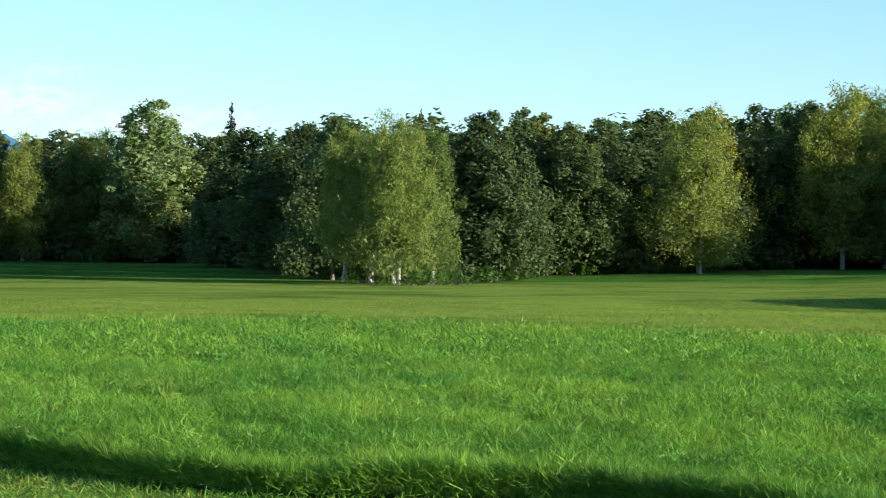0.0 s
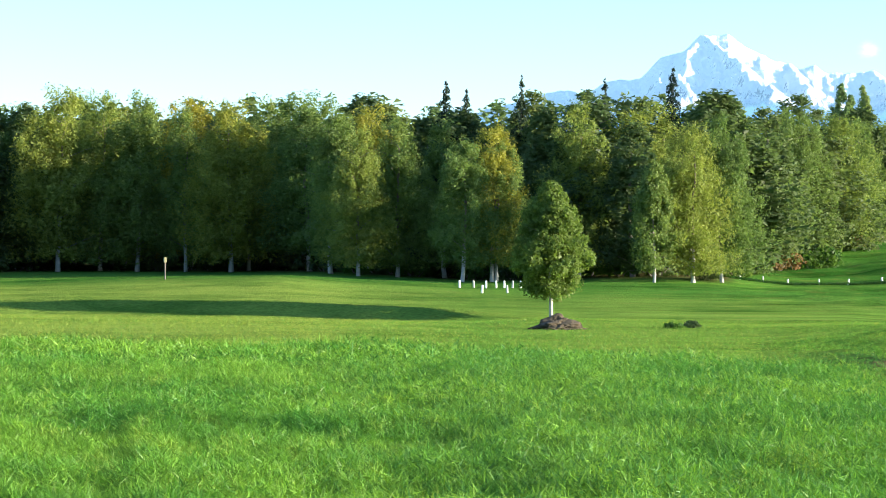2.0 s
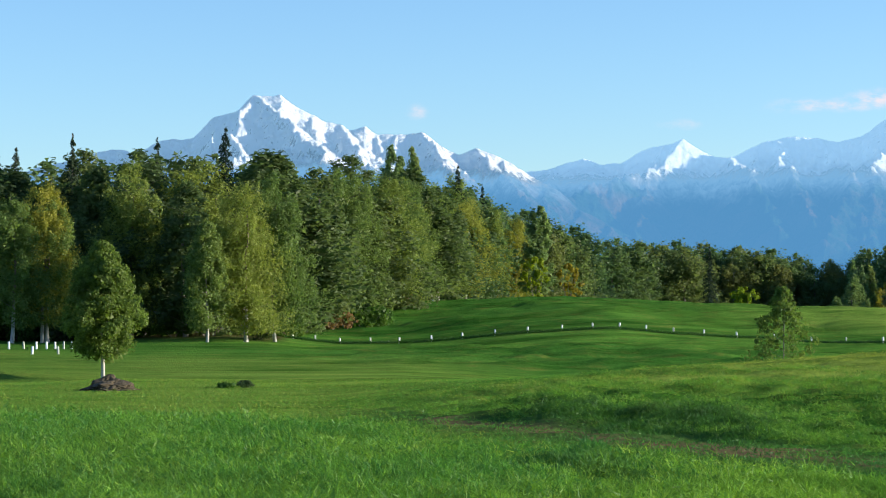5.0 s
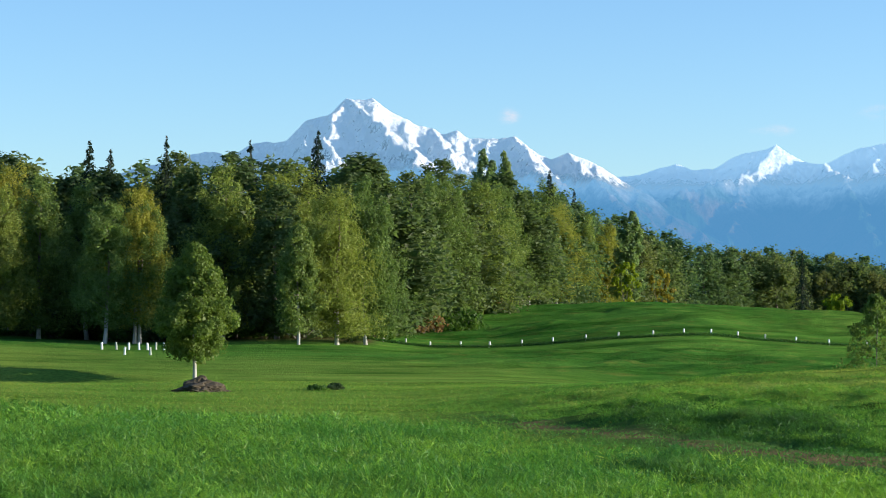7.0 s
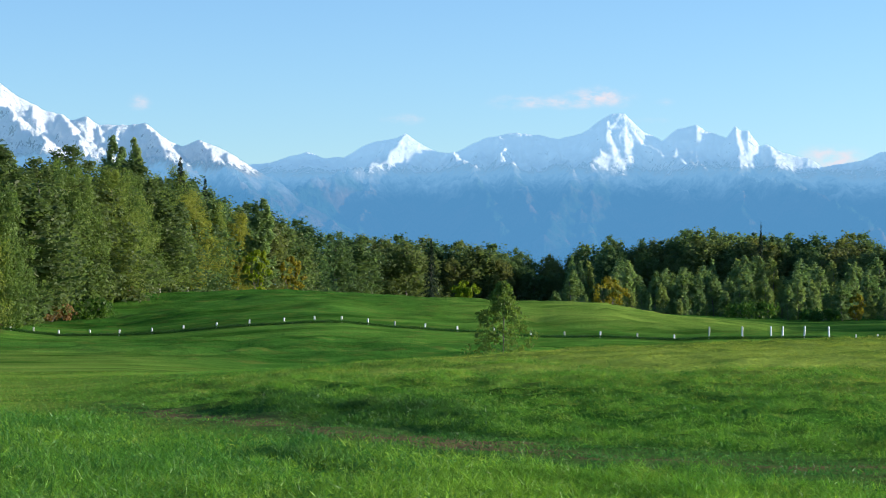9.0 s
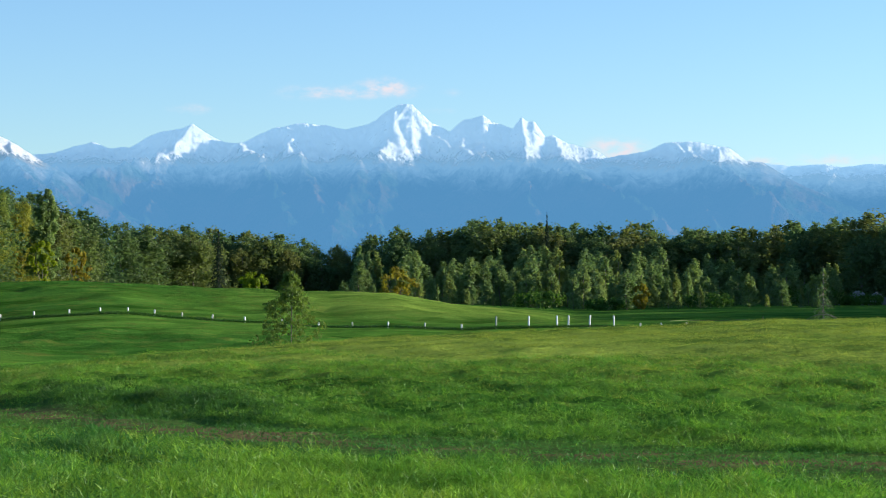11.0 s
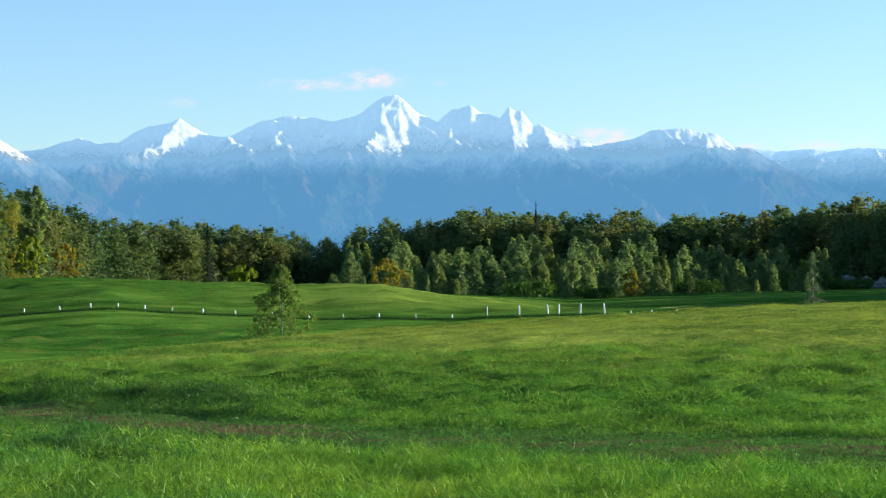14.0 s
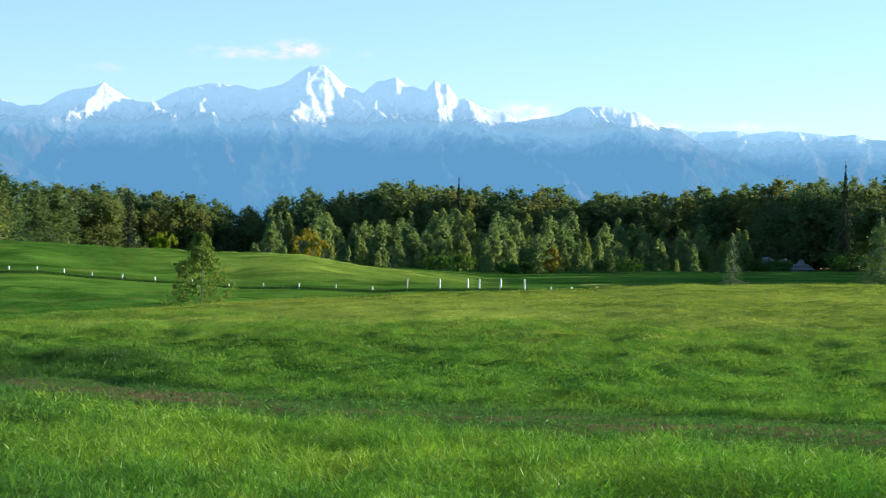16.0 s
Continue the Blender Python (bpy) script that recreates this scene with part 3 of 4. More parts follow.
def tube(points, radii, sides=7):
    """A tapered round limb through the points: vertices and quads."""
    pts, ring = np.asarray(points, float), np.linspace(0, 2 * np.pi, sides, endpoint=False)
    way = np.gradient(pts, axis=0)
    way /= np.linalg.norm(way, axis=1)[:, None]
    side = np.cross(way, [0.31, 0.95, 0.05])
    side /= np.linalg.norm(side, axis=1)[:, None]
    up = np.cross(side, way)
    v = pts[:, None] + (np.cos(ring)[None, :, None] * side[:, None] + np.sin(ring)[None, :, None] * up[:, None]) * np.asarray(radii)[:, None, None]
    n = len(pts)
    i, j = np.meshgrid(np.arange(n - 1), np.arange(sides), indexing="ij")
    j2 = (j + 1) % sides
    return v.reshape(-1, 3), np.stack([i * sides + j, i * sides + j2, (i + 1) * sides + j2, (i + 1) * sides + j], -1).reshape(-1, 4)


def joined(pieces):
    vs, fs, n = [], [], 0
    for v, f in pieces:
        vs.append(v), fs.append(f + n)
        n += len(v)
    return np.concatenate(vs), np.concatenate(fs)


def leaves(c, normal, size, droop=0.3, slim=0.95):
    """One pointed leaf, or spray of leaves, at each of the places c, facing along normal."""
    n = len(c)
    along = rng.normal(size=(n, 3))
    along[:, 2] -= droop
    normal = normal / np.linalg.norm(normal, axis=1)[:, None]
    across = np.cross(normal, along)
    across /= np.linalg.norm(across, axis=1)[:, None]
    along = np.cross(across, normal)
    s = (size * rng.uniform(0.6, 1.4, n))[:, None]
    v = np.stack([c - along * s * 0.45 - across * s * slim * 0.5, c - along * s * 0.45 + across * s * slim * 0.5, c + along * s * 0.65], 1)
    return v.reshape(-1, 3), np.arange(3 * n).reshape(-1, 3)


def crown_points(n, height, low, radius, shape, clumps, tall, shell=0.55, puff=0.25, fuzz=0.4, heads=1):
    """Places, facings and relative sizes of leaves: clumps on the skin of one or more heads, with larger leaves in the shade within."""
    clumps = int(clumps * 1.6)
    u = rng.random(clumps) ** 0.85
    if shape == "birch":
        r = radius * np.clip(np.sin(np.pi * np.clip(u * 0.74 + 0.20, 0, 1)) ** 0.8 * (1.06 - 0.30 * u), 0.06, 1)
    elif shape == "cone":
        r = radius * (1 - u) ** 0.8 + 0.08
    elif shape == "column":
        r = radius * np.clip(np.sin(np.pi * (u * 0.8 + 0.17)) ** 0.6 * (1.05 - 0.25 * u), 0.1, 1)
    elif shape == "spire":
        r = radius * np.clip(np.minimum(1.0, 0.55 + 2.2 * u) * (1 - u) ** 0.62, 0.04, 1)
    elif shape == "drop":
        r = radius * np.clip(np.minimum(1.0, 0.42 + 2.3 * u) * (1 - u) ** 0.55 * 1.12, 0.04, 1.05)
    elif shape == "egg":
        r = radius * np.clip(1 - (2 * u - 1) ** 2, 0.02, 1) ** 0.42 * (1.08 - 0.42 * u)
    else:
        r = radius * np.sqrt(np.clip(1 - (2 * u - 1) ** 2, 0.02, 1))
    # each clump belongs to one head, a leader with its own reach and tip
    turn = rng.uniform(0, 6.28) + np.arange(heads) * 6.28 / heads
    off = np.stack([np.cos(turn), np.sin(turn)], 1) * (radius * rng.uniform(0.30, 0.52, heads))[:, None] * (heads > 1)
    reach = np.where(heads > 1, rng.uniform(0.55, 0.78, heads), 1.0)
    tip = rng.uniform(0.74, 0.97, heads)
    tip[0] = 1.0
    off[0] *= 0.35
    h = rng.integers(0, heads, clumps)
    z = low + (height * 0.955 * tip[h] - low) * u
    a = rng.uniform(0, 2 * np.pi, clumps)
    lobes = 0.82 + 0.22 * np.sin(3 * a + u * 9) + 0.12 * np.sin(5 * a - u * 17)
    lobes = 0.9 + (lobes - 0.82) * (0.3 if shape == "drop" else 1.0)
    k = (1 - shell) + shell * rng.random(clumps) ** 0.4
    swell = (r * k * lobes * reach[h])
    centre = np.stack([np.cos(a) * swell + off[h, 0] * (1 - 0.4 * u), np.sin(a) * swell + off[h, 1] * (1 - 0.4 * u), z], 1)
    size = rng.uniform(0.45, 1.5, clumps) * (1.1 - 0.45 * u)
    pick = rng.integers(0, clumps, n)
    ball = rng.normal(size=(n, 3))
    ball *= (rng.random(n) ** 0.45 / np.linalg.norm(ball, axis=1))[:, None]
    spread = np.array([1.0, 1.0, tall]) * (radius * puff)
    p = centre[pick] + ball * size[pick][:, None] * spread
    outward = p * np.array([1, 1, 0]) / (np.hypot(p[:, 0], p[:, 1])[:, None] + 0.2)
    facing = ball / (np.linalg.norm(ball, axis=1)[:, None] + 1e-6) * 1.0 + outward * 0.3 + np.array([0, 0, 0.3]) + rng.normal(size=(n, 3)) * fuzz
    big = np.ones(len(p))
    if heads > 1 or shape == "drop":
        m = n // 5
        inner = centre[rng.choice(np.flatnonzero(u < 0.86), m)] * np.array([0.66, 0.66, 0.93]) + rng.normal(size=(m, 3)) * radius * 0.09
        p, big = np.concatenate([p, inner]), np.concatenate([big, np.full(m, 1.9)])
        facing = np.concatenate([facing, rng.normal(size=(m, 3))])
    keep = p[:, 2] > low * 0.6
    return p[keep], facing[keep], big[keep]


def tree(name, label, category, height, low, radius, shape, count, leaf, material, bark, girth, clumps=60, tall=1.4, limbs=12, stems=1, group="trees of the wood", shell=0.45, droop=0.3, puff=0.25, fuzz=0.75, slim=0.95, heads=1):
    """A tree with a tapered trunk, limbs that fork off it and a crown of many small leaves."""
    top = empty(name, label, category, group)
    for s in range(stems):
        lean = rng.normal(size=2) * (0.02 if stems == 1 else 0.07)
        hgt = np.linspace(-0.3, height * 0.78, 10)
        sway = np.cumsum(rng.normal(size=(10, 2)) * 0.035 * height / 10, axis=0)
        pts = np.concatenate([sway + hgt[:, None] * lean + (rng.normal(size=2) * 0.25 if stems > 1 else 0), hgt[:, None]], 1)
        rad = girth * (1 - np.clip(hgt / height, 0, 1)) ** 0.8 + 0.012
        rad[0] *= 1.3
        hang("trunk", raw_mesh("trunk", *tube(pts, rad, 8), bark, True), top, "white birch bark trunk" if bark is birch_bark else "")
        if s == 0:
            spine = pts
    arms = []
    for k in range(limbs):
        u = low / height + (0.93 - low / height) * (k + 0.3) / limbs
        base = np.array([np.interp(u * height, spine[:, 2], spine[:, i]) for i in range(3)])
        a = k * 2.4 + rng.uniform(-0.4, 0.4)
        reach = radius * 0.75 * (1 - 0.55 * u)
        out = np.array([math.cos(a), math.sin(a), 0])
        q = np.linspace(0, 1, 5)[:, None]
        pts = base + out * reach * q + np.array([0, 0, 1.0]) * reach * (0.75 * q - 0.25 * q**2) + rng.normal(size=(5, 3)) * 0.03 * q
        arms.append(tube(pts, girth * 0.34 * (1 - u * 0.6) * (1 - q[:, 0] * 0.85), 5))
    hang("branchwork", raw_mesh("branchwork", *joined(arms), dark_bark, True), top)["kind"] = "stuff"
    spots, facing, big = crown_points(count, height, low, radius, shape, clumps, tall, shell, puff, fuzz, heads)
    hang("crown", raw_mesh("crown", *leaves(spots, facing, leaf * big, droop, slim), material), top)
    return top


def spruce(label, height, radius, count, leaf, low=0.6, group="trees of the wood", needles=None):
    """A narrow conifer: drooping whorls of boughs that shorten towards the tip."""
    top = empty("spruce_tree", label, "tree", group)
    h = np.linspace(-0.2, height, 9)
    hang("trunk", raw_mesh("trunk", *tube(np.stack([0 * h, 0 * h, h], 1), 0.011 * height * (1 - np.clip(h / height, 0, 0.97)) + 0.01, 7), dark_bark, True), top)
    whorls = max(9, int(height * 1.9))
    arms, pts, lifts = [], [], []
    for w in range(whorls):
        u = w / (whorls - 0.4)
        z = low + (height - low) * u ** 0.95
        shy = rng.uniform(0.75, 1.1)
        for b in range(6):
            a = b * 1.047 + w * 0.5 + rng.uniform(-0.3, 0.3)
            reach = (radius * (1 - u) ** 0.93 + 0.04) * rng.uniform(0.55, 1.2) * shy
            per = max(2, int(count * reach / (radius * whorls * 3)))
            q = np.linspace(0, 1, 4)[:, None]
            out = np.array([math.cos(a), math.sin(a), 0])
            z = low + (height - low) * min(1.0, u + rng.uniform(-0.5, 0.5) / whorls) ** 0.95 if w else low
            line = np.array([0, 0, z]) + out * reach * q + np.array([0, 0, 1.0]) * reach * (0.15 * q - 0.5 * q**2)
            arms.append(tube(line, 0.02 * (1 - q[:, 0] * 0.8) * (1.3 - u), 4))
            t = rng.random((per, 1)) ** 0.7
            lift = rng.uniform(-0.75, 0.35, (per, 1)) * (height - low) / whorls * (1.1 - 0.8 * t)
            pts.append(np.array([0, 0, z]) + out * reach * t + np.array([0, 0, 1.0]) * (reach * (0.15 * t - 0.5 * t**2) + lift) + rng.normal(size=(per, 3)) * (0.01 + 0.06 * reach))
            lifts.append(out * 0.7 + np.array([0, 0, 0.6]) + rng.normal(size=(per, 3)) * 0.5)
    hang("branchwork", raw_mesh("branchwork", *joined(arms), dark_bark), top)["kind"] = "stuff"
    hang("crown", raw_mesh("crown", *leaves(np.concatenate(pts), np.concatenate(lifts), leaf, 0.6, 0.6), needles or needle), top)
    return top


def bush(name, label, category, height, radius, count, leaf, material, group="", shape="round", stems=6):
    top = empty(name, label, category, group)
    arms = []
    for k in range(stems):
        a = k * 2.4
        q = np.linspace(0, 1, 5)[:, None]
        out = np.array([math.cos(a), math.sin(a), 0]) * radius * 0.6
        arms.append(tube(out * 0.15 + out * q + np.array([0, 0, height * 0.75]) * q - np.array([0, 0, 0.1]), 0.03 * (1 - 0.8 * q[:, 0]), 5))
    hang("stemwork", raw_mesh("stemwork", *joined(arms), dark_bark), top)["kind"] = "stuff"
    spots, facing, big = crown_points(count, height, 0.06 * height, radius, shape, 26, 1.0, 0.5)
    hang("foliage", raw_mesh("foliage", *leaves(spots, facing, leaf * big, 0.0), material), top)
    return top


BIRCH = dict(bark=birch_bark, limbs=14, droop=0.9, slim=0.6, puff=0.19, fuzz=0.95, material=birch_leaf)
KINDS = {
    "birch": [tree("birch_tree", "tall birch with yellowing green crown at the wood's edge", "tree", 14, 1.1, 3.7, "birch", 24000, 0.145, girth=0.13, clumps=120, tall=1.7, heads=3, **BIRCH),
              tree("birch_tree", "tall slender birch with olive green drooping crown", "tree", 14, 0.9, 3.3, "birch", 22000, 0.145, girth=0.12, clumps=110, tall=1.9, heads=2, **BIRCH),
              tree("birch_tree", "broad twin-stemmed birch turning autumn yellow", "tree", 14, 1.0, 4.2, "birch", 26000, 0.145, girth=0.12, clumps=140, tall=1.7, stems=2, heads=5, **BIRCH),
              tree("birch_tree", "birch with bare white lower trunk and thin crown", "tree", 14, 2.0, 3.3, "birch", 20000, 0.145, girth=0.14, clumps=90, tall=1.7, heads=3, **BIRCH),
              tree("birch_tree", "birch with uneven ragged crown of drooping twigs", "tree", 14, 1.2, 3.8, "column", 23000, 0.145, girth=0.13, clumps=100, tall=1.9, heads=4, **BIRCH)],
    "dark": [tree("aspen_tree", "dark green aspen within the wood, also standing in for shaded trees", "tree", 14, 0.7, 3.9, "birch", 14000, 0.20, green_leaf, dark_bark, 0.15, 110, 1.4, 6, puff=0.2, heads=3),
             tree("aspen_tree", "dark green slender aspen within the wood, also standing in for shaded trees", "tree", 14, 0.6, 3.4, "column", 13000, 0.20, green_leaf, dark_bark, 0.13, 110, 1.6, 6, puff=0.2, heads=2)],
    "poplar": [tree("poplar_tree", "large grey-green cottonwood poplar rising above the wood", "tree", 15, 2.2, 3.4, "birch", 13000, 0.20, poplar_leaf, dark_bark, 0.20, 140, 1.0, 16, puff=0.2, heads=4),
               tree("poplar_tree", "spire-topped grey-green poplar at the wood's edge", "tree", 15, 1.6, 2.6, "spire", 11000, 0.19, poplar_leaf, dark_bark, 0.15, 110, 1.4, 12, puff=0.15, heads=2)],
    "spruce": [spruce("dark narrow spruce tip standing above the wood", 15, 3.6, 24000, 0.17), spruce("thin dark spruce with short ragged boughs", 15, 2.9, 20000, 0.17)],
    "far": [tree("birch_tree", "distant olive green birch of the far wood", "tree", 14, 0.4, 4.6, "birch", 5000, 0.27, far_leaf, birch_bark, 0.13, 120, 1.5, 4, group="trees of the far wood", puff=0.18, fuzz=0.9, heads=4),
            tree("aspen_tree", "distant dark green aspen of the far wood", "tree", 14, 0.4, 4.9, "birch", 5000, 0.27, far_leaf, dark_bark, 0.14, 120, 1.5, 4, group="trees of the far wood", puff=0.18, fuzz=0.9, heads=3),
            tree("aspen_tree", "distant slim green aspen of the far wood", "tree", 14, 0.3, 4.0, "column", 4600, 0.27, far_leaf, dark_bark, 0.13, 120, 1.6, 4, group="trees of the far wood", puff=0.17, fuzz=0.9, heads=2)],
    "young": [tree("young_poplar", "young pale green poplar in front of the far wood", "tree", 8, 0.3, 1.9, "spire", 2100, 0.20, poplar_leaf, dark_bark, 0.06, 60, 2.0, 7, group="young poplars", puff=0.17, fuzz=0.9, heads=2),
              tree("young_poplar", "slender young pale green poplar with upright boughs", "tree", 8, 0.3, 1.5, "cone", 1700, 0.20, poplar_leaf, dark_bark, 0.05, 60, 2.2, 7, group="young poplars", puff=0.17, fuzz=0.9, heads=2)],
}
BASE = {"birch": 14, "dark": 14, "poplar": 15, "spruce": 15, "far": 14, "young": 8}
BREADTH = {"birch": 1.36, "dark": 1.45, "poplar": 1.25, "spruce": 1.05, "far": 1.5, "young": 1.75}
used = set()


def plant(kind, n, a, d, height, wide=1.0):
    """Stand a tree of that kind at bearing a and distance d, grown to the height given."""
    src = KINDS[kind][n % len(KINDS[kind])]
    s = height / BASE[kind]
    wide *= BREADTH[kind]
    m = Matrix.Translation(put(a, d)) @ Matrix.Rotation(random.uniform(0, 6.28), 4, "Z")
    if src in used:
        ob = copy_thing(src, m)
    else:
        used.add(src)
        ob = src
        ob.matrix_basis = m
    ob.scale = (s * wide, s * wide, s)
    return ob


def skyline(a):
    """Height of the tree tops over the eye, in degrees, by bearing."""
    return float(np.interp(a, (-14, -9.5, -8, -4, -2.6, -1.2, 0.5, 2, 4.5, 6.3, 8, 9.7, 12, 16, 19, 21.5, 24, 27, 28.5, 30, 31.5, 33, 34, 36, 38, 39.4, 41, 44, 46, 49, 52, 56, 62),
                           (2.8, 2.85, 2.95, 2.95, 3.35, 3.45, 3.3, 3.6, 3.55, 3.65, 3.75, 4.1, 3.95, 3.95, 3.85, 4.1, 4.0, 3.95, 3.8, 3.45, 2.85, 2.3, 2.0, 1.95, 1.65, 1.4, 1.85, 2.05, 1.9, 1.85, 2.15, 2.3, 3.2)))


def tall_to(a, d, e):
    """Height of a tree at that spot whose tip stands e degrees over the eye."""
    return d * math.tan(radians(e)) + EYE.z - put(a, d).z


# single trees that stand out: kind, which, bearing, distance, tip in degrees, breadth
# The dark kind here carries the corner's shade in its leaf colour.
CORNER = [  # by the corner of the wood
    ("poplar", 0, -7.1, 202, 3.85, 1.3), ("spruce", 1, -5.2, 205, 3.62, 0.9), ("spruce", 1, -0.55, 150, 3.5, 0.8), ("birch", 2, -1.25, 120, 3.55, 0.8),
    ("birch", 1, -0.3, 124, 3.1, 1.0), ("birch", 3, -1.75, 123, 3.2, 1.0), ("dark", 0, -2.7, 136, 3.35, 0.8), ("birch", 3, -2.4, 128, 3.3, 0.75), ("dark", 0, 2.0, 172, 3.62, 0.85),
    ("birch", 2, 6.3, 168, 3.6, 0.95), ("birch", 0, 9.7, 186, 4.25, 0.9), ("birch", 1, 11.6, 186, 4.05, 1.0), ("birch", 0, 13.9, 180, 3.95, 1.0)]
EDGE = [  # along its long edge
    ("birch", 1, 16.4, 166, 4.0, 1.0), ("birch", 0, 18.0, 160, 3.6, 0.9), ("birch", 3, 19.6, 150, 3.1, 0.9), ("birch", 3, 20.4, 152, 3.0, 0.9),
    ("spruce", 0, 19.15, 168, 4.35, 0.95), ("spruce", 0, 19.65, 172, 4.15, 0.8), ("spruce", 1, 21.0, 165, 4.5, 0.8), ("spruce", 1, 23.05, 168, 4.42, 0.9),
    ("spruce", 0, 24.7, 170, 4.68, 0.9), ("poplar", 1, 28.8, 232, 4.4, 0.8), ("poplar", 1, 29.3, 236, 4.35, 0.7), ("spruce", 0, 30.4, 258, 3.75, 0.9)]
RISE = [  # where it climbs the hill and beyond
    ("spruce", 1, 31.0, 272, 3.3, 0.8), ("poplar", 1, 32.4, 270, 2.85, 1.2), ("spruce", 1, 36.55, 350, 1.8, 0.9), ("spruce", 1, 44.6, 385, 2.22, 0.5),
    ("spruce", 1, 54.0, 345, 2.6, 0.5), ("birch", 2, 25.2, 148, 3.4, 0.85), ("birch", 1, 25.95, 152, 3.6, 0.8), ("birch", 2, 27.6, 200, 3.75, 0.85),
    ("birch", 4, 22.4, 158, 4.0, 0.9), ("birch", 0, 29.2, 224, 3.5, 0.9), ("birch", 4, 29.9, 234, 3.25, 1.0), ("birch", 2, 30.6, 248, 3.0, 1.0), ("birch", 1, 31.2, 264, 2.75, 1.0), ("birch", 0, 31.8, 280, 2.5, 1.0),
    ("birch", 4, 17.0, 158, 3.3, 0.9), ("birch", 3, 20.3, 152, 3.5, 0.8)]
for kind, n, a, d, e, wide in CORNER + EDGE + RISE:
    plant(kind, n, a, d, tall_to(a, d, e), wide)

# the near wood: a front row of birches, darker rows behind it
for row in range(4):
    a = -13.5 + row * 0.4
    while a < 30.5:
        if row == 0 and (25.6 < a < 26.6 or 21.6 < a < 23.6 or 7.4 < a < 8.8):
            a += 0.3
            continue
        d = float(wood_edge(a)) + row * 9 + random.uniform(*((-5, 7) if row == 0 else (-3, 5))) + (4 if row == 0 else 2)
        e = skyline(a) * random.uniform(0.85 if row == 0 else 0.92, 1.03 if row == 0 else 1.06)
        # At shaded bearings dark-leaved trees paint the shade in by leaf colour.
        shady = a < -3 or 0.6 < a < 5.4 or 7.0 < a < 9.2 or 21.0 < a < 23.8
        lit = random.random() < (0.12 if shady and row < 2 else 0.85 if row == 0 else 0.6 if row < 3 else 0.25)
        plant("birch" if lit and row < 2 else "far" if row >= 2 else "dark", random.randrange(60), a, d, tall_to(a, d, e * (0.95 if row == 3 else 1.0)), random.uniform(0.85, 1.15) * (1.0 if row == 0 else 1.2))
        a += math.degrees((5.4 if row == 0 else 4.4 if row == 1 else 5.6) * random.uniform(0.75, 1.3) / d)
# unseen trees added in the wood behind its jutting corner, to shade the bay beyond
for row in range(4):
    a = -4.2
    while a < 3.2:
        d = max(float(wood_edge(a)) + 38, 160 + row * 7.0) + random.uniform(-2, 2)
        plant("far", random.randrange(3), a, d, tall_to(a, d, skyline(a) * random.uniform(0.82, 0.93)), random.uniform(0.9, 1.2))
        a += math.degrees(7.5 * random.uniform(0.7, 1.3) / d)
# the far wood that runs on to the right; past 56 degrees unseen trees are added to shade the meadow
for row in range(3):
    a = 30.4 + row * 0.2
    while a < 66:
        d = float(wood_edge(a)) + row * 9 + random.uniform(-3, 4) + (10 if 36 < a < 52 else 0)
        e = skyline(a) * (random.uniform(0.74, 1.0) if row < 1 else random.uniform(0.94, 1.08))
        plant("far", random.choice((0, 0, 1, 1, 2)), a, d, tall_to(a, d, e), random.uniform(0.85, 1.3))
        a += math.degrees(4.7 * random.uniform(0.6, 1.4) / d)
# young poplars before the far wood
for row in range(3):
    a = 39.6 + row * 0.15
    while a < 51.6:
        d = 330 + row * 14 + random.uniform(-6, 6)
        e = (0.62, 0.9, 1.15)[row] * (1.0 if a < 49.5 else 0.75) + random.uniform(-0.35, 0.32)
        plant("young", random.randrange(2), a, d, tall_to(a, d, e), random.uniform(0.7, 1.15))
        a += math.degrees(1.6 * random.uniform(0.4, 1.7) / d)

# two young birches on the lawn and a thin sapling behind the mound
lone = tree("birch_tree", "small young birch with full green crown on the lawn", "tree", 5.0, 0.95, 1.75, "drop", 26000, 0.075, young_leaf, birch_bark, 0.06, 170, 0.9, 16, shell=0.5, group="young birches", puff=0.16, fuzz=0.9)
lone.matrix_basis = Matrix.Translation(put(21.75, 84)) @ Matrix.Rotation(2.4, 4, "Z")
second = tree("birch_tree", "young birch with olive crown before the wood", "tree", 7.6, 1.1, 1.75, "drop", 14000, 0.105, birch_leaf, birch_bark, 0.08, 90, 1.1, 14, shell=0.25, group="young birches")
second.matrix_basis = Matrix.Translation(put(24.25, 146))
sapling = tree("sapling", "thin open sapling with sparse small leaves", "tree", 3.5, 0.05, 1.65, "cone", 5200, 0.085, young_leaf, dark_bark, 0.014, 150, 0.8, 34, 1, group="", puff=0.14, fuzz=1.0)
sapling.matrix_basis = Matrix.Translation(put(38.3, 90))

# low growth along the wood's foot
UNDER = [bush("shrub", "low leafy green undergrowth at the wood's foot", "bush", 1.6, 1.5, 900, 0.22, green_leaf, "undergrowth"),
         bush("shrub", "low bright weeds at the wood's foot", "bush", 1.1, 1.7, 800, 0.20, weed_leaf, "undergrowth")]
first = [True, True]
a = -12.0
while a < 31:
    k = random.randrange(2)
    d = float(wood_edge(a)) + random.uniform(1, 9) + (6 if -4 < a < 2 else 0)
    m = Matrix.Translation(put(a, d)) @ Matrix.Rotation(random.uniform(0, 6.28), 4, "Z")
    if first[k]:
        first[k] = False
        ob = UNDER[k]
        ob.matrix_basis = m
    else:
        ob = copy_thing(UNDER[k], m)
    grow = random.uniform(0.5, 1.3)
    ob.scale = (grow * 1.2, grow * 1.2, grow)
    a += random.uniform(0.25, 0.9)
a = -13.5
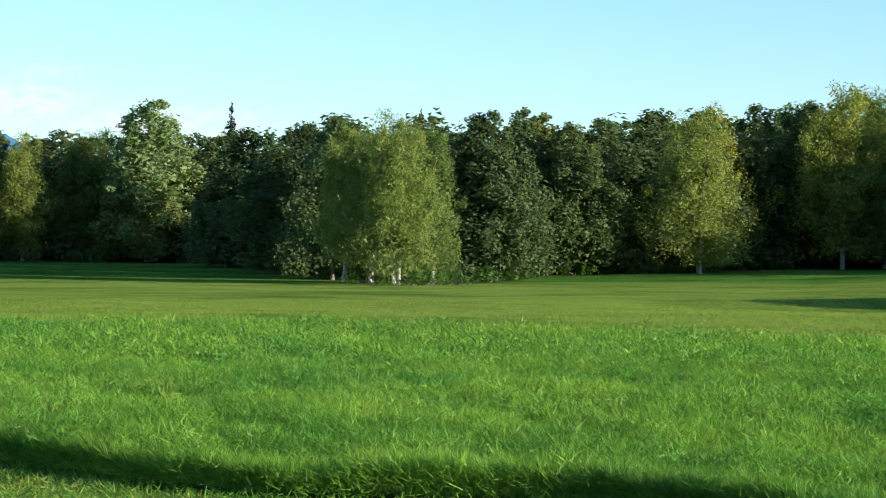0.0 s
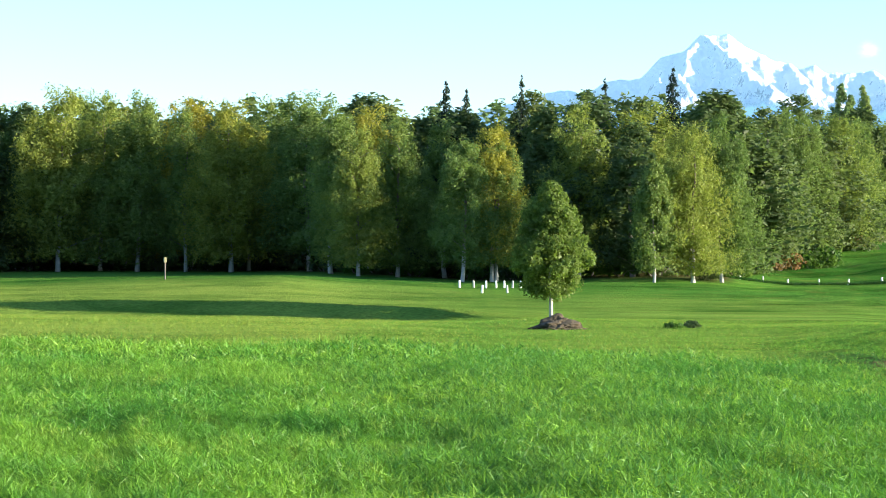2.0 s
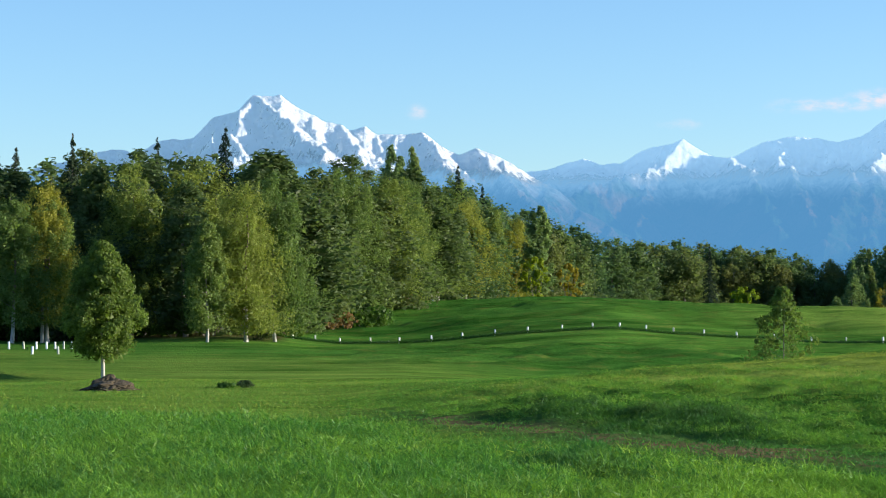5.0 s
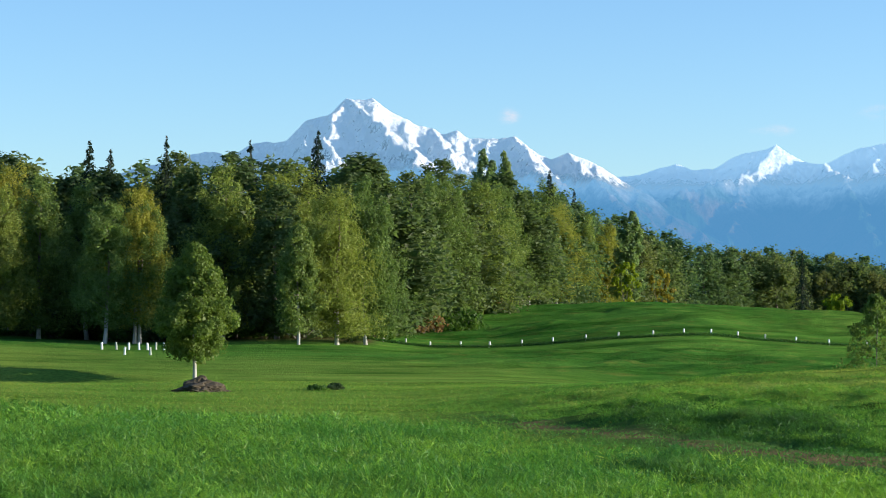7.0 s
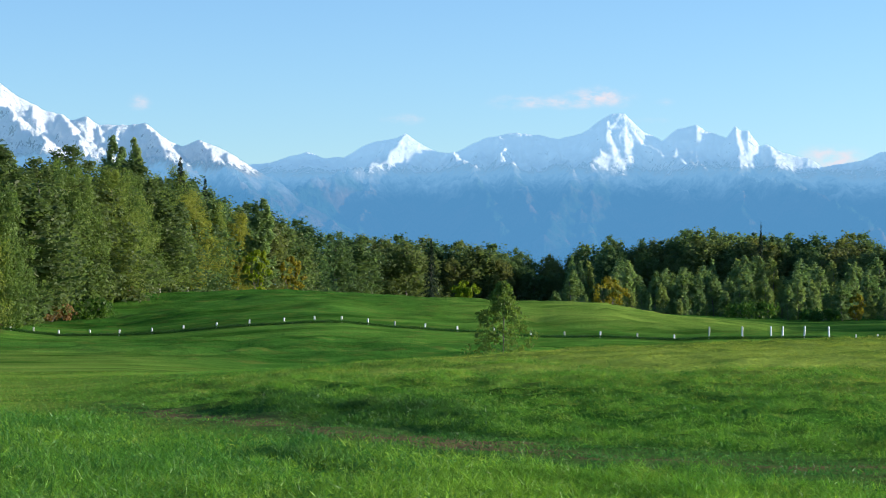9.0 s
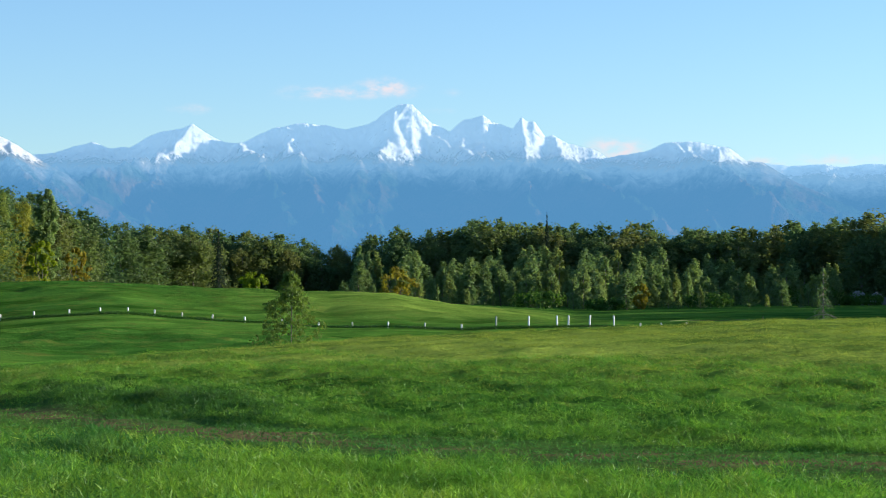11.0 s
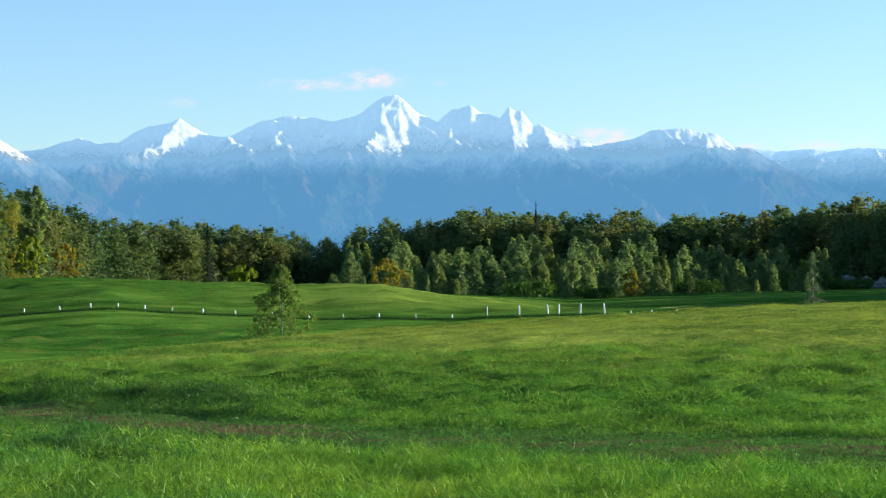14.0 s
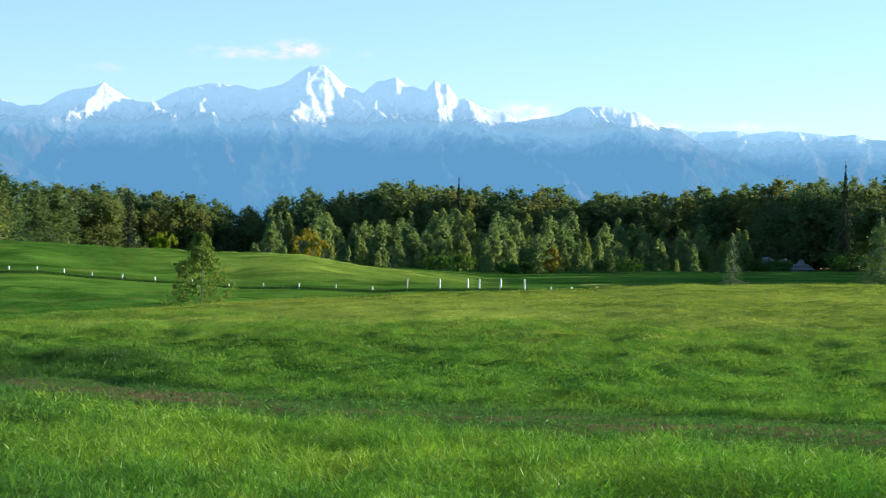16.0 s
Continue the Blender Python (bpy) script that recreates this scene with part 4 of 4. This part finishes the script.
while a < 31:
    d = float(wood_edge(a)) + random.uniform(24, 36)
    ob = copy_thing(UNDER[0], Matrix.Translation(put(a, d)) @ Matrix.Rotation(random.uniform(0, 6.28), 4, "Z"))
    ob.scale = (2.2, 2.2, random.uniform(2.0, 3.2))
    a += random.uniform(0.5, 0.9)


# ---------------------------------------------------------------- grass
def blades(name, label, a, d, canopy, length, width, material, up=0.7):
    """Grass leaves at bearings a and distances d, at all heights of the sward, arching every way; joined into one mesh."""
    n = len(a)
    x, y = d * np.sin(np.radians(a)), d * np.cos(np.radians(a))
    root = np.stack([x, y, land(x, y) + canopy * rng.random(n) ** 0.45 * 0.9], 1)
    way = rng.normal(size=(n, 3)) * np.array([0.8, 0.8, 0.35]) + np.array([-0.12, 0.05, up])
    way /= np.linalg.norm(way, axis=1)[:, None]
    side = np.cross(way, rng.normal(size=(n, 3)))
    side *= (width * rng.uniform(0.6, 1.4, n) * 0.5 / np.linalg.norm(side, axis=1))[:, None]
    tip = root + way * (length * rng.uniform(0.55, 1.45, n))[:, None]
    v = np.stack([root - side, root + side, tip], 1).reshape(-1, 3)
    return tagged(new(name, raw_mesh(name, v, np.arange(3 * n).reshape(-1, 3), material)), label, "grass", kind="stuff")


def clumpy(x, y, k=1.0):
    """Slow and quick unevenness over the meadow, about 0 to 1."""
    out = np.zeros(len(x))
    for f, w, p in ((0.35, 0.5, 0.0), (0.8, 0.6, 1.7), (1.7, 0.5, 4.1), (3.6, 0.35, 2.2)):
        f *= k
        out += w * np.sin(x * f * 0.8 + p + 1.9 * np.sin(y * f * 0.7 + p)) * np.sin(y * f + 2 * p + 1.7 * np.sin(x * f * 0.53 - p))
    return np.clip(0.5 + 0.42 * out, 0, 1)


def scatter(n, near, far, left, right, bias=0.5):
    a = rng.uniform(left, right, n)
    d = near + (far - near) * rng.random(n) ** bias
    return a, d


# unmown meadow in three depths: tussocks that lean over each other, with gaps between them
for near, far, n, length, w, fine in [(13.0, 22, 640000, 0.085, 0.0068, 4.2), (21, 34, 560000, 0.085, 0.0085, 3.0), (33, 56, 320000, 0.12, 0.018, 2.0)]:
    a, d = scatter(n, near, far, -12.5, 56.5, 0.8)
    x, y = d * np.sin(np.radians(a)), d * np.cos(np.radians(a))
    slow, quick = clumpy(x, y), clumpy(x + 31, y * 0.8 - 7, fine)
    keep = (d < meadow_end(a) + rng.normal(size=n) * 0.5) & (d > meadow_start(a) + rng.normal(size=n) * 0.08) & (rng.random(n) < 0.18 + 1.5 * quick ** 1.3)
    a, d, slow, quick = a[keep], d[keep], slow[keep], quick[keep]
    sward = 0.03 + 0.27 * slow ** 1.2 + 0.30 * quick ** 1.6
    rank = rng.random(len(a)) < np.interp(a, (14, 20, 33, 39), (0, 0.45, 0.40, 0)) * np.clip(0.4 + slow, 0, 1)
    for pick, mat, label in ((~rank, tall_blade, "tall unmown bright green meadow grass in tufts"), (rank, coarse_blade, "darker rank grass growing among the meadow")):
        blades("meadow_grass", label, a[pick], d[pick], sward[pick], length, w, mat)
# its tall front along the cut strip
a = rng.uniform(-12.5, 24, 60000)
d = meadow_start(a) + np.abs(rng.normal(size=len(a))) * 0.35
blades("meadow_grass", "tall unmown bright green meadow grass in tufts", a, d, 0.27 * (0.6 + 0.5 * clumpy(a * 3, d * 0.5)), 0.13, 0.0066, tall_blade)
# mown turf on the mound and the lawn, rougher on the mound's foot
for near, far, n, length, w in [(14, 20, 90000, 0.06, 0.007), (18, 84, 420000, 0.055, 0.0095)]:
    a, d = scatter(n, near, far, -12.5, 56.5, 0.8)
    keep = (d > meadow_end(a)) | (d < meadow_start(a))
    a, d = a[keep], d[keep]
    x, y = d * np.sin(np.radians(a)), d * np.cos(np.radians(a))
    u, v = x * 0.77 + y * -0.64, x * 0.64 + y * 0.77
    c = clumpy(u * 0.35, v * 1.3)
    over = d - meadow_end(a)
    right = np.clip((a - 26) / 6, 0, 1)
    thin = rng.random(len(a)) > np.exp(-((over - soil_line(a)) / 4.2) ** 4) * right * 0.92
    foot = np.exp(-((over - 20) / 6.0) ** 2) * right
    h = 0.015 + 0.025 * c + 0.05 * foot * c
    pale = rng.random(len(a)) < dry_or_sunlit(a, d)
    for pick, mat, label in ((thin & ~pale, short_blade, "short mown green turf on rolling ground"), (thin & pale, dry_blade, "short dry olive turf with sunlight painted into its colour")):
        blades("mown_grass", label, a[pick], d[pick], h[pick], length, w, mat, 0.6)


# tufts all over the mound, coarsest on its foot, combed into rows along the slope
for count, each, far, tall, spread, mat, label in [(8500, 52, 24, 0.13, 0.14, tuft_blade, "coarse dark green tufts on the mound's foot"),
                                                   (8000, 26, 48, 0.05, 0.13, dry_tuft, "low olive tufts over the mound's top")]:
    a = rng.uniform(27, 57, count)
    over = soil_line(a) + (3.0 if tall > 0.1 else 9) + far * rng.random(count) ** (1.25 if tall > 0.1 else 0.8)
    d = meadow_end(a) + over
    x, y = d * np.sin(np.radians(a)), d * np.cos(np.radians(a))
    c = clumpy((x * 0.80 - y * 0.60) * 0.30, (x * 0.60 + y * 0.80) * 1.5, 0.9)
    crest = np.interp(a, (20, 27, 33, 40, 48, 56), (60, 54, 58, 70, 78, 82))
    keep = (rng.random(count) < np.clip(4.5 * c - 1.9, 0.03, 1) * np.clip((a - 27) / 3, 0, 1)) & (d < crest + 1)
    a, d = a[keep], d[keep]
    grow = rng.uniform(0.5, 1.5, len(a)) ** 1.3
    a, d, grow = np.repeat(a, each), np.repeat(d, each), np.repeat(grow, each)
    off = rng.normal(size=(2, len(a))) * spread * np.sqrt(grow)
    a, d = a + np.degrees(off[0] * 1.9 / d), d + off[1]
    h = tall * grow * np.exp(-((off[0] / spread) ** 2 + (off[1] / spread) ** 2) * 0.5)
    blades("tuft_grass", label, a, d, h, 0.075 * (0.6 + 0.4 * grow), 0.0095, mat, 0.7)
# dark tussocks left standing along the mound's foot
a, d = rng.uniform(32.2, 37.8, 300), rng.normal(size=300) * 1.5
d = meadow_end(a) + soil_line(a) + 5.0 + d
grow = np.repeat(rng.uniform(0.5, 1.4, 300), 80)
a, d = np.repeat(a, 80), np.repeat(d, 80)
off = rng.normal(size=(2, len(a))) * 0.17 * grow
blades("tussock_grass", "dark tussocks of coarse grass along the mound's foot", a + np.degrees(off[0] * 1.7 / d), d + off[1], 0.20 * grow * np.exp(-(off[0] ** 2 + off[1] ** 2) * 18), 0.09, 0.011, rough_blade, 0.7)
# scattered low weeds and clods of sod over the worn strip
a = np.repeat(rng.uniform(28, 57, 1100), 16)
d = np.repeat(rng.normal(size=1100), 16) * 2.4 + meadow_end(a) + soil_line(a)
a, d = a + rng.normal(size=len(a)) * 0.22, d + rng.normal(size=len(a)) * 0.09
blades("sod_grass", "thin low weeds over the worn strip of soil", a, d, 0.035 + 0 * a, 0.05, 0.012, coarse_blade, 0.5)
# a darker clump of coarse grass in the meadow
a, d = 33.4 + rng.normal(size=20000) * 1.3, 24.2 + rng.normal(size=20000) * 0.6
blades("coarse_grass", "dark bluish clump of coarse grass in the meadow", a, d, 0.42 * np.exp(-((a - 33.4) / 2.2) ** 2) * (0.4 + 0.8 * clumpy(a * 2.0, d, 2.0)), 0.10, 0.010, coarse_blade)


# ---------------------------------------------------------------- fence posts and markers
def post_thing(height, cap):
    """A round white post with a bevelled top."""
    top = empty("fence_post", "white painted round wooden post standing in the grass", "post", "white fence posts")
    bm = bmesh.new()
    bmesh.ops.create_cone(bm, cap_ends=True, segments=14, radius1=0.065, radius2=0.06, depth=height + 0.2, matrix=Matrix.Translation((0, 0, height / 2 - 0.1)))
    bmesh.ops.bevel(bm, geom=[e for e in bm.edges if all(v.co.z > height * 0.9 for v in e.verts)], offset=0.015, segments=2, affect="EDGES")
    part("post", bm, white_paint, top)
    return top


def fence_d(a):
    return float(np.interp(a, (19, 21.5, 24), (133, 136, 165)))


short_post, tall_post = post_thing(0.42, 0), post_thing(0.85, 0)
placed = {}
SHORT = [19.5, 19.85, 20.05, 20.15, 20.4, 20.6, 20.67, 20.8, 21.0, 21.25, 26.35, 26.9, 27.5, 28.25, 28.95, 29.75, 30.5, 31.3, 32.1, 32.95, 33.7, 34.36, 35.0, 35.67, 36.4, 37.2, 38.1, 39.0, 39.83, 40.7, 41.6, 42.5, 46.88, 47.4, 48.0]
TALL = [24.75, 43.35, 44.15, 44.85, 45.12, 45.64, 46.24]
for src, bearings in ((short_post, SHORT), (tall_post, TALL)):
    for n, a in enumerate(bearings):
        m = Matrix.Translation(put(a, fence_d(a) + random.uniform(-0.5, 0.5) - (11 if a in (20.05, 20.67) else 0))) @ Euler((random.uniform(-0.06, 0.06), random.uniform(-0.08, 0.08), 0)).to_matrix().to_4x4()
        if n == 0:
            src.matrix_basis = m
        else:
            copy_thing(src, m)

# the strip of longer grass along the posts, darkened to paint in the shadow under them
a = rng.uniform(26, 48, 30000)
d = 164.6 + rng.normal(size=len(a)) * 0.4
blades("rough_grass", "strip of longer grass along the posts, darkened for the shadow under them", a, d, 0.13 * rng.uniform(0.5, 1.4, len(a)), 0.11, 0.05, rough_blade)

# tee marker: a small box on a post
tee = empty("tee_marker", "pale yellow box on a thin post beside the green", "sign")
bm = bmesh.new()
bmesh.ops.create_cone(bm, cap_ends=True, segments=10, radius1=0.035, radius2=0.035, depth=1.1, matrix=Matrix.Translation((0, 0, 0.45)))
part("post", bm, dark_bark, tee)
bm = bmesh.new()
bmesh.ops.create_cube(bm, size=1, matrix=Matrix.Translation((0, 0, 1.12)) @ Matrix.Diagonal((0.17, 0.15, 0.30, 1)))
bmesh.ops.bevel(bm, geom=bm.edges[:], offset=0.02, segments=2, affect="EDGES")
part("box", bm, marker_mat, tee)
tee.matrix_basis = Matrix.Translation(put(12.3, 134))


def heap(name, label, category, rx, ry, h, material, seed):
    """A rough heap: a dome pushed about by noise."""
    bm = bmesh.new()
    bmesh.ops.create_icosphere(bm, subdivisions=5, radius=1)
    for v in bm.verts:
        n = noise.fractal(v.co * 2.1 + Vector((seed, 0, 0)), 0.75, 2.1, 7)
        v.co *= 1 + 0.34 * n
        r = min(1.0, math.hypot(v.co.x, v.co.y))
        v.co = Vector((v.co.x * rx, v.co.y * ry, (max(v.co.z, -0.2) * (1 - 0.55 * r)) * h))
    me = bpy.data.meshes.new(name)
    bm.to_mesh(me)
    bm.free()
    me.materials.append(material)
    return tagged(new(name, me), label, category)


heap("earth_mound", "low dark heap of dug earth beside the young birch", "dirt pile", 0.78, 0.6, 0.42, earth_mat, 2.0).matrix_basis = Matrix.Translation(put(21.95, 67))
for a, d, r, h in [(52.15, 355, 3.0, 2.1), (52.55, 357, 2.5, 1.9), (52.95, 354, 1.8, 1.6)]:
    heap("gravel_heap", "grey gravel heap at the edge of the far wood", "gravel pile", r, r, h, gravel_mat, a).matrix_basis = Matrix.Translation(put(a, d))

# ---------------------------------------------------------------- bushes and weeds
for a, d, h, r, mat, name, label, cat in [
        (25.2, 70, 0.20, 0.22, green_leaf, "weed_clump", "small dark weed clump on the lawn", "weed"), (24.7, 69, 0.14, 0.30, weed_leaf, "weed_clump", "flat green weed patch on the lawn", "weed"),
        (32.3, 262, 5.2, 1.6, lime_leaf, "shrub", "bright lime green shrub on the hill", "bush"),
        (31.3, 268, 6.4, 2.6, yellow_leaf, "shrub", "golden yellow shrub at the wood's edge", "bush"),
        (33.1, 275, 4.6, 1.5, yellow_leaf, "shrub", "yellow shrub on the hill", "bush"),
        (37.4, 262, 2.3, 1.5, lime_leaf, "shrub", "low bright green shrub on the hill", "bush"),
        (40.9, 318, 4.4, 2.4, yellow_leaf, "shrub", "golden bush before the young poplars", "bush"),
        (46.9, 322, 3.6, 1.1, yellow_leaf, "shrub", "small yellow bush before the far wood", "bush"),
        (44.4, 318, 2.2, 4.2, weed_leaf, "shrub", "spreading low green shrub", "bush"), (46.0, 320, 1.5, 3.0, weed_leaf, "shrub", "spreading low green shrub", "bush"),
        (48.5, 330, 1.8, 4.0, weed_leaf, "shrub", "spreading low green shrub", "bush"), (51.0, 345, 2.6, 5.0, weed_leaf, "shrub", "spreading low green shrub", "bush"),
        (52.3, 346, 1.2, 4.2, weed_leaf, "shrub", "spreading low green shrub", "bush"), (54.2, 345, 2.4, 4.5, weed_leaf, "shrub", "spreading low green shrub", "bush"),
        (51.2, 340, 5.0, 1.6, birch_leaf, "shrub", "tall yellowish shrub by the gravel", "bush"),
        (28.4, 192, 1.5, 1.8, weed_leaf, "shrub", "low green shrub at the wood's edge", "bush"), (28.1, 190, 1.4, 2.0, weed_leaf, "shrub", "low green shrub at the wood's edge", "bush"),
        (27.3, 186, 1.4, 1.0, fireweed_leaf, "fireweed", "rust red fireweed gone to seed", "weed"), (27.65, 188, 1.3, 0.9, fireweed_leaf, "fireweed", "rust red fireweed gone to seed", "weed"),
        (29.2, 214, 1.1, 1.3, fireweed_leaf, "fireweed", "rust red fireweed gone to seed", "weed"), (-0.5, 116, 0.7, 1.6, weed_leaf, "shrub", "low green weeds round birch trunks", "bush"),
        (0.2, 118, 0.6, 1.3, weed_leaf, "shrub", "low green weeds round birch trunks", "bush"), (-1.9, 120, 0.6, 1.4, weed_leaf, "shrub", "low green weeds round birch trunks", "bush")]:
    bush(name, label, cat, h, r, 500 if name == 'fireweed' else 1500 if h > 1 else 700, max(0.06, min(0.34, d * 0.0009)), mat).matrix_basis = Matrix.Translation(put(a, d))
little = spruce("small green spruce seedling behind the mound", 2.5, 0.75, 1500, 0.06, 0.15, "", fir_needle)
little.matrix_basis = Matrix.Translation(put(51.3, 90))
firbush = spruce("low dense dark spruce at the mound's edge", 3.4, 1.7, 5600, 0.09, 0.1, "", fir_needle)
firbush.matrix_basis = Matrix.Translation(put(54.85, 94))

# irrigation hose that lies over the far meadow
def hose_run():
    top = empty("irrigation_hose", "thin pale green irrigation hose lying across the meadow", "hose")
    bearings = np.linspace(47.6, 51.3, 24)
    run = [put(a, 205 + 6 * math.sin((a - 47.6) * 1.7)) + Vector((0, 0, 0.10 + 0.02 * math.sin(a * 5))) for a in bearings]
    hang("hose", raw_mesh("hose", *tube(run, np.full(24, 0.03), 8), hose_mat, True), top)
    bm = bmesh.new()
    bmesh.ops.create_cone(bm, cap_ends=True, segments=10, radius1=0.06, radius2=0.05, depth=0.45, matrix=Matrix.Translation(run[14] + Vector((0, 0, 0.14))))
    part("riser", bm, hose_mat, top)


hose_run()
